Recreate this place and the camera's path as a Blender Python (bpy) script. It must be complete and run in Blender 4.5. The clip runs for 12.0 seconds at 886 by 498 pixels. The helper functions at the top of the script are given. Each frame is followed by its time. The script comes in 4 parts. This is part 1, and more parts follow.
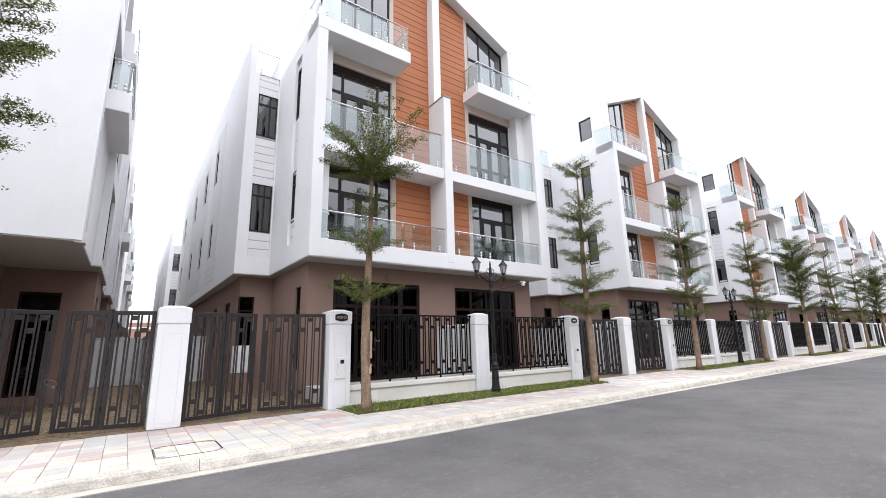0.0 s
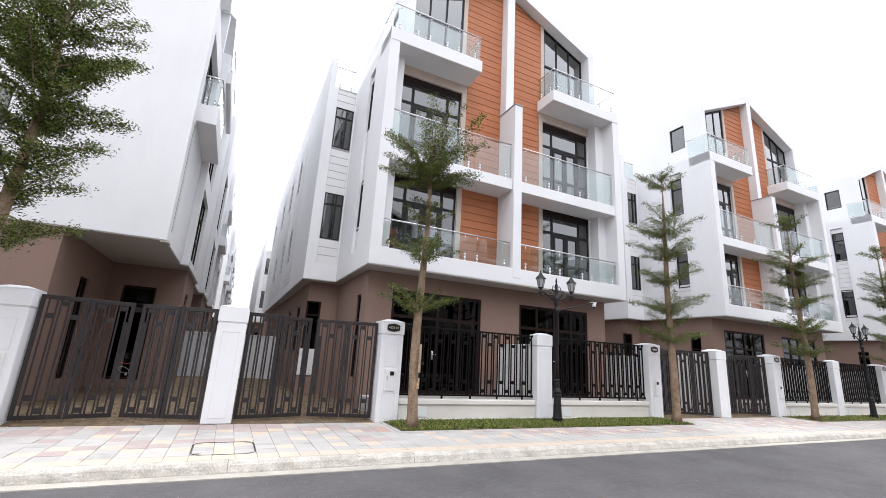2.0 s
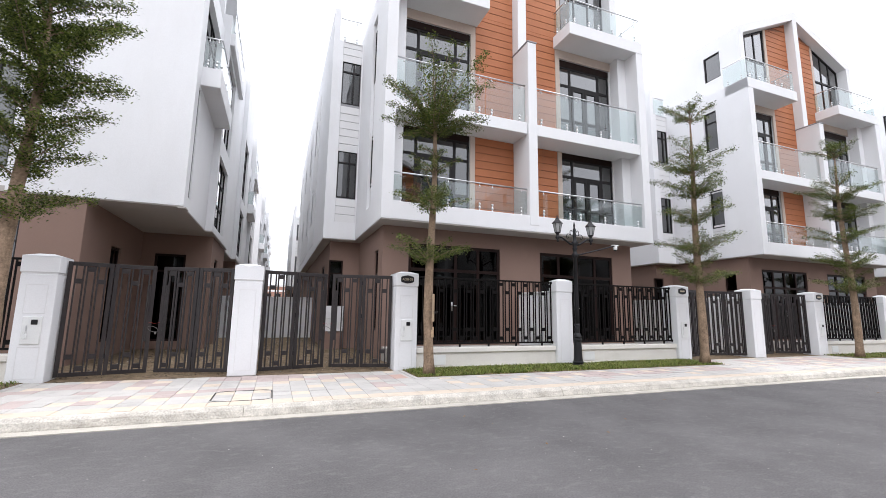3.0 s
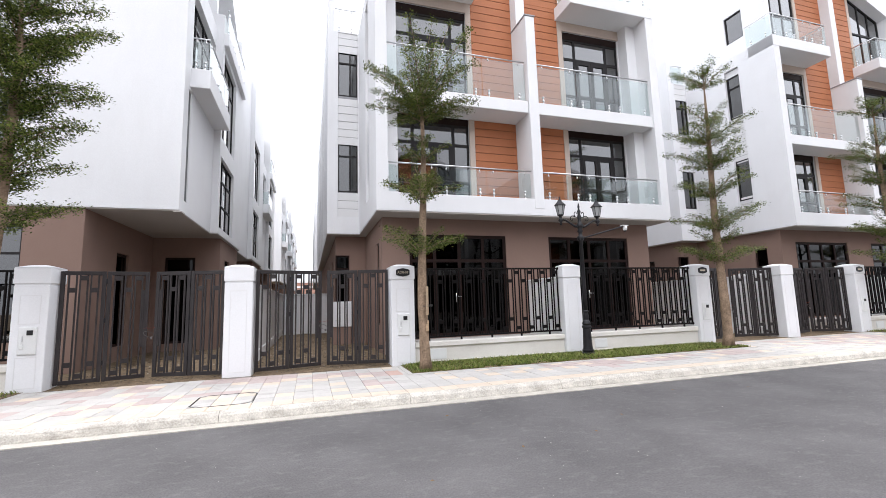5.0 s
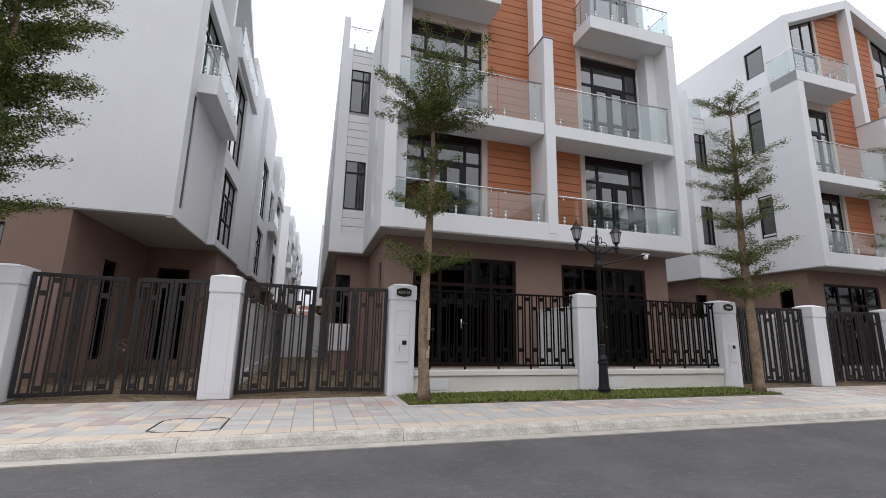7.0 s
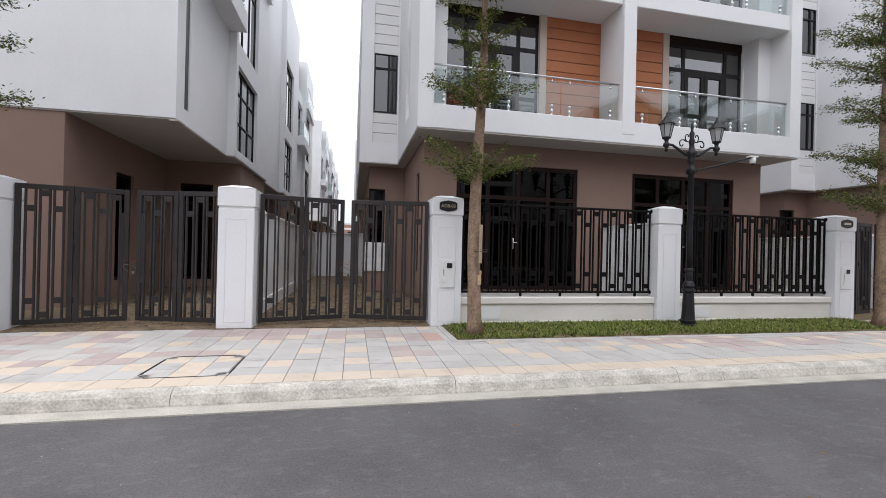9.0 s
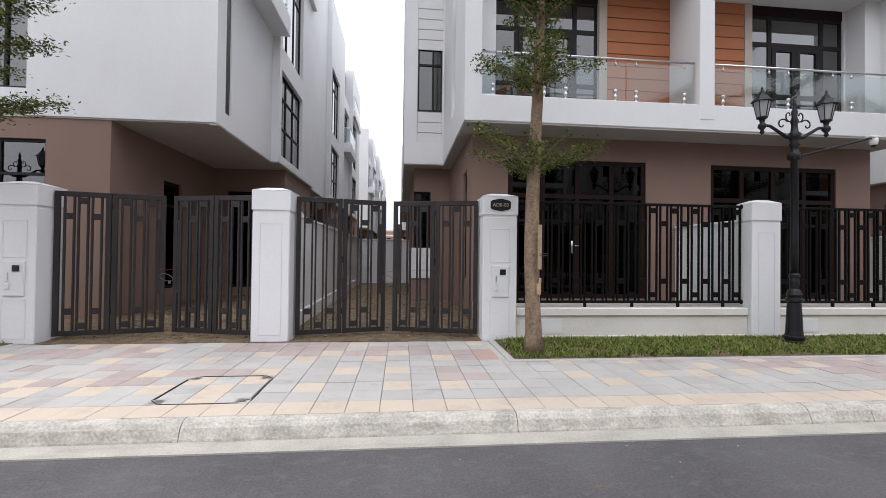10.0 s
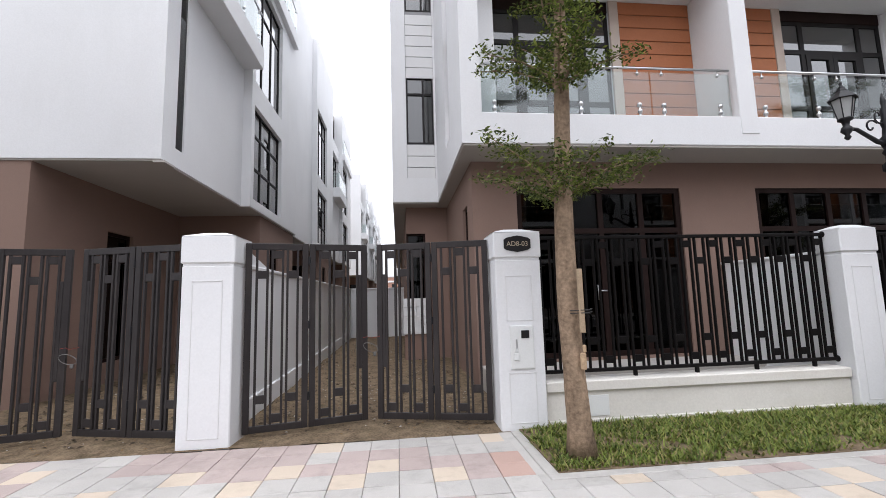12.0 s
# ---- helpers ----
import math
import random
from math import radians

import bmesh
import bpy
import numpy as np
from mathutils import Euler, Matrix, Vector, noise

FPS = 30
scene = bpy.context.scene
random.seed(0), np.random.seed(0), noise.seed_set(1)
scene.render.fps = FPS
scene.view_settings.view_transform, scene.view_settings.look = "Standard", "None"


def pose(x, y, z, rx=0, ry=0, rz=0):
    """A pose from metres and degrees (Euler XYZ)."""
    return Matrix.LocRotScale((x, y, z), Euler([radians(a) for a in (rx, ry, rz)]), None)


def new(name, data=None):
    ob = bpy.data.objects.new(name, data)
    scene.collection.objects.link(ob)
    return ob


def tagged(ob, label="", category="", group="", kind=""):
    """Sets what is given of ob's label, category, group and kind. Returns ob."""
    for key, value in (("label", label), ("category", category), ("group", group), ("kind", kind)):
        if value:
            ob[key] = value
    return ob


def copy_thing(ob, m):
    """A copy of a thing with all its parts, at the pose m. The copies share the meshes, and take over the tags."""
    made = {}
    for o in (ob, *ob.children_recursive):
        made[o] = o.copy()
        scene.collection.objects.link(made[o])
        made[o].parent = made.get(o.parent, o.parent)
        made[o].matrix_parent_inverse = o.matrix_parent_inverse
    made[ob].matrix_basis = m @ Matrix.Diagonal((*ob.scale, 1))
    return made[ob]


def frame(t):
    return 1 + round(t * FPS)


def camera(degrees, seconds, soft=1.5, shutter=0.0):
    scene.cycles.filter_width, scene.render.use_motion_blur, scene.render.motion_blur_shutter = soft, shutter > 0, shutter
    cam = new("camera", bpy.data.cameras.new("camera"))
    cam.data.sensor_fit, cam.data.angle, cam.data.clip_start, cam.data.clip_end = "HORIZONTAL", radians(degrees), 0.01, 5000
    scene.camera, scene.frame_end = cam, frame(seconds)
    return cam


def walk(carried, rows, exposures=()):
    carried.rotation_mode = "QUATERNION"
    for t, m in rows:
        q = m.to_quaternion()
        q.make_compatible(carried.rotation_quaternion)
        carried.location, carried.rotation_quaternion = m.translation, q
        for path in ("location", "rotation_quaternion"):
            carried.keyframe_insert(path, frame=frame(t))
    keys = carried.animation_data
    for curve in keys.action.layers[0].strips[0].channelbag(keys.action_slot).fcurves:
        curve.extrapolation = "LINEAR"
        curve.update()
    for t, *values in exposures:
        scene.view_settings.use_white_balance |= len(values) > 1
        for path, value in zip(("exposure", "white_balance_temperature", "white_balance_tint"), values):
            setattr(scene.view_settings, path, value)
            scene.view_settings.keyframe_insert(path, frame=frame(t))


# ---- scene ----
cam = camera(92.0, 12.0, 0.65)
PATH = [
    (0.0, -0.447, -9.708, 1.565, 102.30, 1.41, -35.93),
    (0.5, -0.392, -9.636, 1.558, 102.76, 2.80, -34.84),
    (1.0, -0.159, -9.687, 1.601, 105.48, 0.23, -31.79),
    (1.5, 0.044, -9.610, 1.498, 103.41, -0.05, -29.65),
    (2.0, 0.269, -9.543, 1.618, 104.10, -3.20, -26.08),
    (2.5, 0.443, -9.454, 1.528, 103.08, -0.24, -25.50),
    (3.0, 0.807, -9.570, 1.449, 98.46, -0.85, -21.26),
    (5.0, 1.637, -9.468, 1.521, 97.01, 1.62, -17.19),
    (5.5, 1.660, -9.371, 1.510, 103.83, -0.74, -18.63),
    (6.0, 1.665, -9.240, 1.572, 109.01, 1.25, -19.84),
    (6.5, 1.738, -9.061, 1.524, 108.55, 0.61, -18.08),
    (7.0, 1.868, -8.745, 1.394, 101.08, -1.15, -16.72),
    (7.5, 1.855, -8.347, 1.457, 94.67, -0.73, -14.88),
    (9.5, 2.115, -6.752, 1.447, 89.99, -1.52, -9.14),
    (10.0, 2.139, -6.358, 1.438, 90.75, -0.69, -5.63),
    (10.5, 2.148, -5.955, 1.491, 89.76, -0.08, -9.46),
    (11.0, 2.211, -5.549, 1.517, 94.53, -1.02, -6.73),
    (11.5, 2.281, -5.153, 1.518, 95.72, -1.61, -8.34),
    (12.0, 2.277, -4.745, 1.606, 96.56, 1.62, -5.90),
]
EXPOSURES = [(0.0, 0.84), (1.0, 0.80), (2.0, 0.76), (3.0, 0.76), (5.0, 0.86), (5.5, 0.70), (6.0, 0.76), (6.5, 0.60), (7.0, 0.07), (7.5, 0.24), (9.5, 0.36), (10.5, 0.30), (11.0, 0.26), (11.5, 0.30), (12.0, 0.66)]
walk(cam, [(t, pose(x, y, z, rx, ry, rz)) for t, x, y, z, rx, ry, rz in PATH],
     [(t, e, 6450, 13.0) for t, e in EXPOSURES])

# ---- world: bright overcast sky, a wide weak sun behind the veil ----
SUN_EL, SUN_AZ = radians(58), radians(200)
world = bpy.data.worlds.new("overcast_sky")
scene.world = world
world.use_nodes = True
wn, wl = world.node_tree.nodes, world.node_tree.links
sky = wn.new("ShaderNodeTexSky")
sky.sky_type, sky.sun_disc, sky.sun_elevation, sky.sun_rotation = "NISHITA", False, SUN_EL, SUN_AZ
sky.air_density, sky.dust_density = 1.0, 6.0
grey = wn.new("ShaderNodeHueSaturation")
grey.inputs["Saturation"].default_value = 0.06
wl.new(sky.outputs[0], grey.inputs["Color"])
veil = wn.new("ShaderNodeMixRGB")
veil.inputs["Fac"].default_value = 0.75
veil.inputs["Color2"].default_value = (10.1, 10.55, 11.35, 1)
wl.new(grey.outputs[0], veil.inputs["Color1"])
# overcast: the zenith is brighter than the horizon
way, axes, rise, lift = wn.new("ShaderNodeTexCoord"), wn.new("ShaderNodeSeparateXYZ"), wn.new("ShaderNodeMapRange"), wn.new("ShaderNodeVectorMath")
rise.inputs["To Min"].default_value, rise.inputs["To Max"].default_value = 0.72, 1.55
lift.operation = "SCALE"
wl.new(way.outputs["Generated"], axes.inputs[0]), wl.new(axes.outputs["Z"], rise.inputs["Value"])
wl.new(veil.outputs[0], lift.inputs[0]), wl.new(rise.outputs[0], lift.inputs["Scale"])
wl.new(lift.outputs[0], wn["Background"].inputs["Color"])
wn["Background"].inputs["Strength"].default_value = 0.12
sun = new("sun", bpy.data.lights.new("sun", "SUN"))
sun.data.energy, sun.data.angle, sun.data.color = 1.1, radians(25), (1.0, 0.985, 0.96)
sun.rotation_euler = (radians(90) - SUN_EL, 0, radians(180) - SUN_AZ + radians(180))


# ---- materials ----
def material(name, colour, rough=0.6, metal=0.0, spread=0.06, scale=3.0, fine=60.0, bump=0.15, spec=0.4, per_object=0.0, stain=None):
    """Principled material with coarse and fine variation of tone and a fine relief."""
    m = bpy.data.materials.new(name)
    m.use_nodes = True
    n, l = m.node_tree.nodes, m.node_tree.links
    p = n["Principled BSDF"]
    p.inputs["Roughness"].default_value, p.inputs["Metallic"].default_value = rough, metal
    p.inputs["Specular IOR Level"].default_value = spec
    co = n.new("ShaderNodeNewGeometry")
    a, b = n.new("ShaderNodeTexNoise"), n.new("ShaderNodeTexNoise")
    a.inputs["Scale"].default_value, a.inputs["Detail"].default_value = scale, 5
    b.inputs["Scale"].default_value, b.inputs["Detail"].default_value = fine, 3
    l.new(co.outputs["Position"], a.inputs["Vector"]), l.new(co.outputs["Position"], b.inputs["Vector"])
    mix = n.new("ShaderNodeMath")
    mix.operation = "ADD"
    l.new(a.outputs["Fac"], mix.inputs[0]), l.new(b.outputs["Fac"], mix.inputs[1])
    last = mix.outputs[0]
    if per_object:
        info, mul, add = n.new("ShaderNodeObjectInfo"), n.new("ShaderNodeMath"), n.new("ShaderNodeMath")
        mul.operation, mul.inputs[1].default_value = "MULTIPLY", per_object
        add.operation = "ADD"
        l.new(info.outputs["Random"], mul.inputs[0]), l.new(mul.outputs[0], add.inputs[0]), l.new(last, add.inputs[1])
        last = add.outputs[0]
    ramp = n.new("ShaderNodeMapRange")
    ramp.inputs["From Min"].default_value, ramp.inputs["From Max"].default_value = 0.6, 1.4 + per_object
    ramp.inputs["To Min"].default_value, ramp.inputs["To Max"].default_value = 1 - spread * 2, 1 + spread
    l.new(last, ramp.inputs["Value"])
    tone = n.new("ShaderNodeVectorMath")
    tone.operation = "SCALE"
    tone.inputs[0].default_value = colour
    l.new(ramp.outputs[0], tone.inputs["Scale"])
    out = tone.outputs[0]
    if stain:
        s, rr, mx = n.new("ShaderNodeTexNoise"), n.new("ShaderNodeMapRange"), n.new("ShaderNodeMixRGB")
        mp = n.new("ShaderNodeMapping")
        mp.inputs["Scale"].default_value = stain[2]
        l.new(co.outputs["Position"], mp.inputs["Vector"]), l.new(mp.outputs[0], s.inputs["Vector"])
        s.inputs["Scale"].default_value, s.inputs["Detail"].default_value, s.inputs["Roughness"].default_value = 1.0, 6, 0.65
        rr.inputs["From Min"].default_value, rr.inputs["From Max"].default_value = 0.52, 0.75
        rr.inputs["To Max"].default_value = stain[1]
        l.new(s.outputs["Fac"], rr.inputs["Value"]), l.new(rr.outputs[0], mx.inputs["Fac"])
        l.new(out, mx.inputs["Color1"])
        mx.inputs["Color2"].default_value = (*stain[0], 1)
        out = mx.outputs[0]
    l.new(out, p.inputs["Base Color"])
    bp = n.new("ShaderNodeBump")
    bp.inputs["Strength"].default_value, bp.inputs["Distance"].default_value = bump, 0.01
    l.new(mix.outputs[0], bp.inputs["Height"]), l.new(bp.outputs[0], p.inputs["Normal"])
    return m


def glass_material(name, tint, gloss_rough=0.02, base=0.04, power=5.0):
    m = bpy.data.materials.new(name)
    m.use_nodes = True
    n, l = m.node_tree.nodes, m.node_tree.links
    n.remove(n["Principled BSDF"])
    clear, gloss, mix = n.new("ShaderNodeBsdfTransparent"), n.new("ShaderNodeBsdfGlossy"), n.new("ShaderNodeMixShader")
    clear.inputs[0].default_value = (*tint, 1)
    gloss.inputs["Roughness"].default_value = gloss_rough
    lw, pw, mr = n.new("ShaderNodeLayerWeight"), n.new("ShaderNodeMath"), n.new("ShaderNodeMapRange")
    pw.operation, pw.inputs[1].default_value = "POWER", power
    mr.inputs["To Min"].default_value = base
    l.new(lw.outputs["Facing"], pw.inputs[0]), l.new(pw.outputs[0], mr.inputs["Value"])
    l.new(mr.outputs[0], mix.inputs[0]), l.new(clear.outputs[0], mix.inputs[1]), l.new(gloss.outputs[0], mix.inputs[2])
    l.new(mix.outputs[0], n["Material Output"].inputs["Surface"])
    return m


WHITE = material("white_render", (0.73, 0.735, 0.745), 0.75, spread=0.03, scale=0.8, fine=45, bump=0.12, spec=0.25, stain=((0.62, 0.62, 0.61), 0.22, (1.6, 1.6, 0.35)))
CREAM = material("cream_render", (0.70, 0.675, 0.625), 0.8, spread=0.05, scale=1.4, fine=45, bump=0.15, spec=0.22, stain=((0.56, 0.52, 0.46), 0.5, (1.2, 1.2, 2.5)))
# one even greige, darker than the white walls, for soffits, floors and flat roofs
SOFFIT = material("greige_soffit_tone", (0.44, 0.415, 0.39), 0.8, spread=0.03, scale=1.2, bump=0.08, spec=0.2)
BROWN = material("brown_render", (0.252, 0.170, 0.138), 0.85, spread=0.05, scale=1.0, fine=70, bump=0.2, spec=0.2, stain=((0.21, 0.14, 0.115), 0.35, (1.2, 1.2, 0.5)))
BEIGE = material("beige_trim_paint", (0.50, 0.42, 0.36), 0.7, spread=0.04)
ORANGE = material("orange_cladding", (0.41, 0.150, 0.066), 0.6, spread=0.07, scale=2.0, fine=35, bump=0.15, spec=0.3, per_object=0.25)
SIDING = material("white_siding", (0.68, 0.68, 0.68), 0.7, spread=0.03, scale=2.0, bump=0.1, per_object=0.1)
JOINT = material("dark_joint", (0.22, 0.10, 0.06), 0.9, spread=0.05)
GREYJOINT = material("grey_joint", (0.30, 0.30, 0.31), 0.9, spread=0.05)
ALU = material("dark_brown_aluminium", (0.015, 0.0135, 0.0140), 0.5, spread=0.05, bump=0.02, spec=0.22)
TIMBER = material("dark_brown_door_frame", (0.020, 0.0105, 0.0090), 0.55, spread=0.12, scale=6, bump=0.05, spec=0.12)
CHROME = material("brushed_steel", (0.62, 0.63, 0.64), 0.28, metal=1.0, spread=0.04, bump=0.02)
IRON = material("dark_bronze_steel", (0.0065, 0.0055, 0.0055), 0.62, spread=0.12, scale=5, bump=0.05, spec=0.10, per_object=0.1)
GATE = material("bronze_painted_gate_steel", (0.026, 0.0218, 0.0222), 0.45, spread=0.16, scale=4, bump=0.06, spec=0.32, per_object=0.15, stain=((0.060, 0.050, 0.046), 0.4, (6, 6, 2)))
CAST = material("black_cast_iron", (0.007, 0.007, 0.009), 0.5, metal=0.1, spread=0.10, scale=20, bump=0.1)
FLOORING = material("interior_floor", (0.16, 0.14, 0.13), 0.5)
INTERIOR = material("interior_plaster", (0.42, 0.41, 0.40), 0.9)
WINGLASS = glass_material("tinted_window_glass", (0.20, 0.22, 0.23), 0.01, 0.14, 1.9)
DOORGLASS = glass_material("dark_door_glass", (0.07, 0.07, 0.07), 0.01, 0.020, 4.0)
RAILGLASS = glass_material("clear_railing_glass", (0.88, 0.925, 0.92), 0.01, 0.075)
FROST = material("lamp_glass", (0.36, 0.37, 0.37), 0.25, spread=0.03, bump=0.0)
BARK = material("warm_brown_bark", (0.285, 0.205, 0.142), 0.92, spread=0.30, scale=5, fine=30, bump=1.0, spec=0.12, stain=((0.10, 0.072, 0.05), 0.8, (9, 9, 3)))
SOIL = material("damp_soil", (0.20, 0.148, 0.098), 0.95, spread=0.35, scale=7, fine=40, bump=1.0, spec=0.1, stain=((0.085, 0.07, 0.04), 0.85, (4.5, 4.5, 4.5)))
ASPHALT = material("asphalt", (0.112, 0.1065, 0.1065), 0.88, spread=0.20, scale=1.1, fine=55, bump=1.0, spec=0.25, stain=((0.185, 0.178, 0.172), 0.45, (7.0, 11.0, 7.0)))
KERB = material("kerb_concrete", (0.56, 0.525, 0.465), 0.9, spread=0.26, scale=5.0, fine=45, bump=0.9, spec=0.2, per_object=0.1, stain=((0.25, 0.225, 0.19), 0.75, (2.2, 7.0, 7.0)))
GUTTER = material("gutter_concrete", (0.47, 0.44, 0.385), 0.9, spread=0.16, scale=3.0, fine=70, bump=0.5, spec=0.2, stain=((0.25, 0.235, 0.20), 0.75, (0.9, 5.0, 1.0)))
BED = material("paving_mortar", (0.24, 0.22, 0.20), 0.95, spread=0.1)
TILE_GREY = material("grey_paving", (0.475, 0.455, 0.43), 0.8, spread=0.11, scale=2.0, fine=120, bump=0.45, per_object=0.5, stain=((0.27, 0.255, 0.235), 0.6, (3.2, 3.2, 3.2)))
TILE_PINK = material("pink_paving", (0.445, 0.365, 0.34), 0.8, spread=0.10, scale=2.0, fine=120, bump=0.45, per_object=0.5, stain=((0.26, 0.215, 0.20), 0.6, (3.2, 3.2, 3.2)))
TILE_CREAM = material("cream_paving", (0.58, 0.49, 0.395), 0.8, spread=0.06, scale=2.0, fine=120, bump=0.45, per_object=0.4, stain=((0.36, 0.30, 0.235), 0.6, (3.2, 3.2, 3.2)))
TILE_RED = material("salmon_paving", (0.47, 0.325, 0.275), 0.8, spread=0.07, scale=2.0, fine=120, bump=0.45, per_object=0.4)
RUST = material("red_brown_render", (0.38, 0.22, 0.17), 0.85, spread=0.07, scale=1.0)
PLATE = material("black_plate", (0.012, 0.012, 0.013), 0.35, spread=0.05, bump=0.02)
GOLD = material("pale_gold_lettering", (0.55, 0.47, 0.36), 0.4, metal=0.4, spread=0.04, bump=0.0)
PALEBOX = material("pale_metal_box", (0.70, 0.71, 0.70), 0.5, spread=0.03, bump=0.03)
RIM = material("worn_steel_rim", (0.085, 0.08, 0.075), 0.8, spread=0.3, scale=9)
CABLE = material("black_cable", (0.03, 0.03, 0.03), 0.6, bump=0.0)
STEELWIRE = material("steel_wire", (0.16, 0.155, 0.15), 0.45, metal=0.5, bump=0.0)
REDCABLE = material("red_wire", (0.40, 0.05, 0.04), 0.6, bump=0.0)


# ---- mesh helpers ----
class Mesh:
    """Collects simple solids into one mesh."""

    def __init__(self):
        self.v, self.f = [], []

    def poly(self, pts, faces):
        k = len(self.v)
        self.v += [tuple(p) for p in pts]
        self.f += [tuple(i + k for i in f) for f in faces]
        return self

    def box(self, x0, x1, y0, y1, z0, z1, c=0.0):
        """A box; c: the width of its chamfered edges."""
        x0, x1, y0, y1, z0, z1 = min(x0, x1), max(x0, x1), min(y0, y1), max(y0, y1), min(z0, z1), max(z0, z1)
        c = min(c, (x1 - x0) * 0.3, (y1 - y0) * 0.3, (z1 - z0) * 0.3)
        if c <= 0:
            p = [(x, y, z) for z in (z0, z1) for y in (y0, y1) for x in (x0, x1)]
            return self.poly(p, [(0, 2, 3, 1), (4, 5, 7, 6), (0, 1, 5, 4), (2, 6, 7, 3), (0, 4, 6, 2), (1, 3, 7, 5)])
        lo, hi, pts, at = (x0, y0, z0), (x1, y1, z1), [], {}
        for s in [(a, b, d) for a in (0, 1) for b in (0, 1) for d in (0, 1)]:
            corner = [hi[i] if s[i] else lo[i] for i in range(3)]
            for ax in range(3):
                q = [corner[i] if i == ax else corner[i] + (-c if s[i] else c) for i in range(3)]
                at[s, ax] = len(pts)
                pts.append(q)
        faces = []
        for ax in range(3):
            u, w = (ax + 1) % 3, (ax + 2) % 3
            for side in (0, 1):
                ring = []
                for a, b in ((0, 0), (1, 0), (1, 1), (0, 1)):
                    s = [0, 0, 0]
                    s[ax], s[u], s[w] = side, a, b
                    ring.append(at[tuple(s), ax])
                faces.append(tuple(ring if side else ring[::-1]))
        for ax in range(3):
            u, w = (ax + 1) % 3, (ax + 2) % 3
            for a, b in ((0, 0), (1, 0), (1, 1), (0, 1)):
                s0, s1 = [0, 0, 0], [0, 0, 0]
                s0[u], s0[w], s1[u], s1[w], s1[ax] = a, b, a, b, 1
                q = [at[tuple(s0), u], at[tuple(s0), w], at[tuple(s1), w], at[tuple(s1), u]]
                faces.append(tuple(q if a == b else q[::-1]))
        for a, b, d in [(a, b, d) for a in (0, 1) for b in (0, 1) for d in (0, 1)]:
            q = [at[(a, b, d), 0], at[(a, b, d), 1], at[(a, b, d), 2]]
            faces.append(tuple(q if (a + b + d) % 2 else q[::-1]))
        return self.poly(pts, faces)

    def prism(self, ring, y0, y1):
        """An (x, z) outline pushed along y."""
        k = len(ring)
        pts = [(x, y0, z) for x, z in ring] + [(x, y1, z) for x, z in ring]
        return self.poly(pts, [tuple(range(k)), tuple(range(2 * k - 1, k - 1, -1))] + [(i, i + k, (i + 1) % k + k, (i + 1) % k) for i in range(k)])

    def lathe(self, profile, x=0.0, y=0.0, n=16):
        """A turned shape from (radius, z) rows."""
        k = len(profile)
        pts = [(x + r * math.cos(2 * math.pi * i / n), y + r * math.sin(2 * math.pi * i / n), z) for r, z in profile for i in range(n)]
        faces = [(j * n + i, j * n + (i + 1) % n, (j + 1) * n + (i + 1) % n, (j + 1) * n + i) for j in range(k - 1) for i in range(n)]
        return self.poly(pts, faces + [tuple(range(n - 1, -1, -1)), tuple(range((k - 1) * n, k * n))])

    def tube(self, path, radii, n=8):
        """A round bar along a path."""
        pts, rows = [], [Vector(p) for p in path]
        if not hasattr(radii, "__len__"):
            radii = [radii] * len(rows)
        for i, p in enumerate(rows):
            d = (rows[min(i + 1, len(rows) - 1)] - rows[max(i - 1, 0)]).normalized()
            u = d.orthogonal().normalized() if abs(d.z) > 0.9 else d.cross(Vector((0, 0, 1))).normalized()
            if abs(d.z) > 0.9:
                u = (Vector((1, 0, 0)) - d * d.x).normalized()
            w = d.cross(u)
            pts += [p + (u * math.cos(2 * math.pi * k / n) + w * math.sin(2 * math.pi * k / n)) * radii[i] for k in range(n)]
        m = len(rows)
        faces = [(j * n + i, j * n + (i + 1) % n, (j + 1) * n + (i + 1) % n, (j + 1) * n + i) for j in range(m - 1) for i in range(n)]
        return self.poly(pts, faces + [tuple(range(n - 1, -1, -1)), tuple(range((m - 1) * n, m * n))])

    def wall(self, axis, p0, p1, a0, a1, z0, z1, holes=()):
        """A wall between the planes p0 and p1 across axis 'x' or 'y', from a0 to a1, with through holes (a0, a1, z0, z1)."""
        ga = sorted({a0, a1, *[h[i] for h in holes for i in (0, 1) if a0 < h[i] < a1]})
        gz = sorted({z0, z1, *[h[i] for h in holes for i in (2, 3) if z0 < h[i] < z1]})
        full = lambda i, j: 0 <= i < len(ga) - 1 and 0 <= j < len(gz) - 1 and not any(
            h[0] < (ga[i] + ga[i + 1]) / 2 < h[1] and h[2] < (gz[j] + gz[j + 1]) / 2 < h[3] for h in holes)
        P = (lambda p, a, z: (p, a, z)) if axis == "x" else (lambda p, a, z: (a, p, z))
        for i in range(len(ga) - 1):
            for j in range(len(gz) - 1):
                if not full(i, j):
                    continue
                b0, b1, c0, c1 = ga[i], ga[i + 1], gz[j], gz[j + 1]
                for p in (p0, p1):
                    self.poly([P(p, b0, c0), P(p, b1, c0), P(p, b1, c1), P(p, b0, c1)], [(0, 1, 2, 3)])
                for other, e in (((i - 1, j), ((b0, c0), (b0, c1))), ((i + 1, j), ((b1, c0), (b1, c1))), ((i, j - 1), ((b0, c0), (b1, c0))), ((i, j + 1), ((b0, c1), (b1, c1)))):
                    if not full(*other):
                        (u0, w0), (u1, w1) = e
                        self.poly([P(p0, u0, w0), P(p0, u1, w1), P(p1, u1, w1), P(p1, u0, w0)], [(0, 1, 2, 3)])
        return self

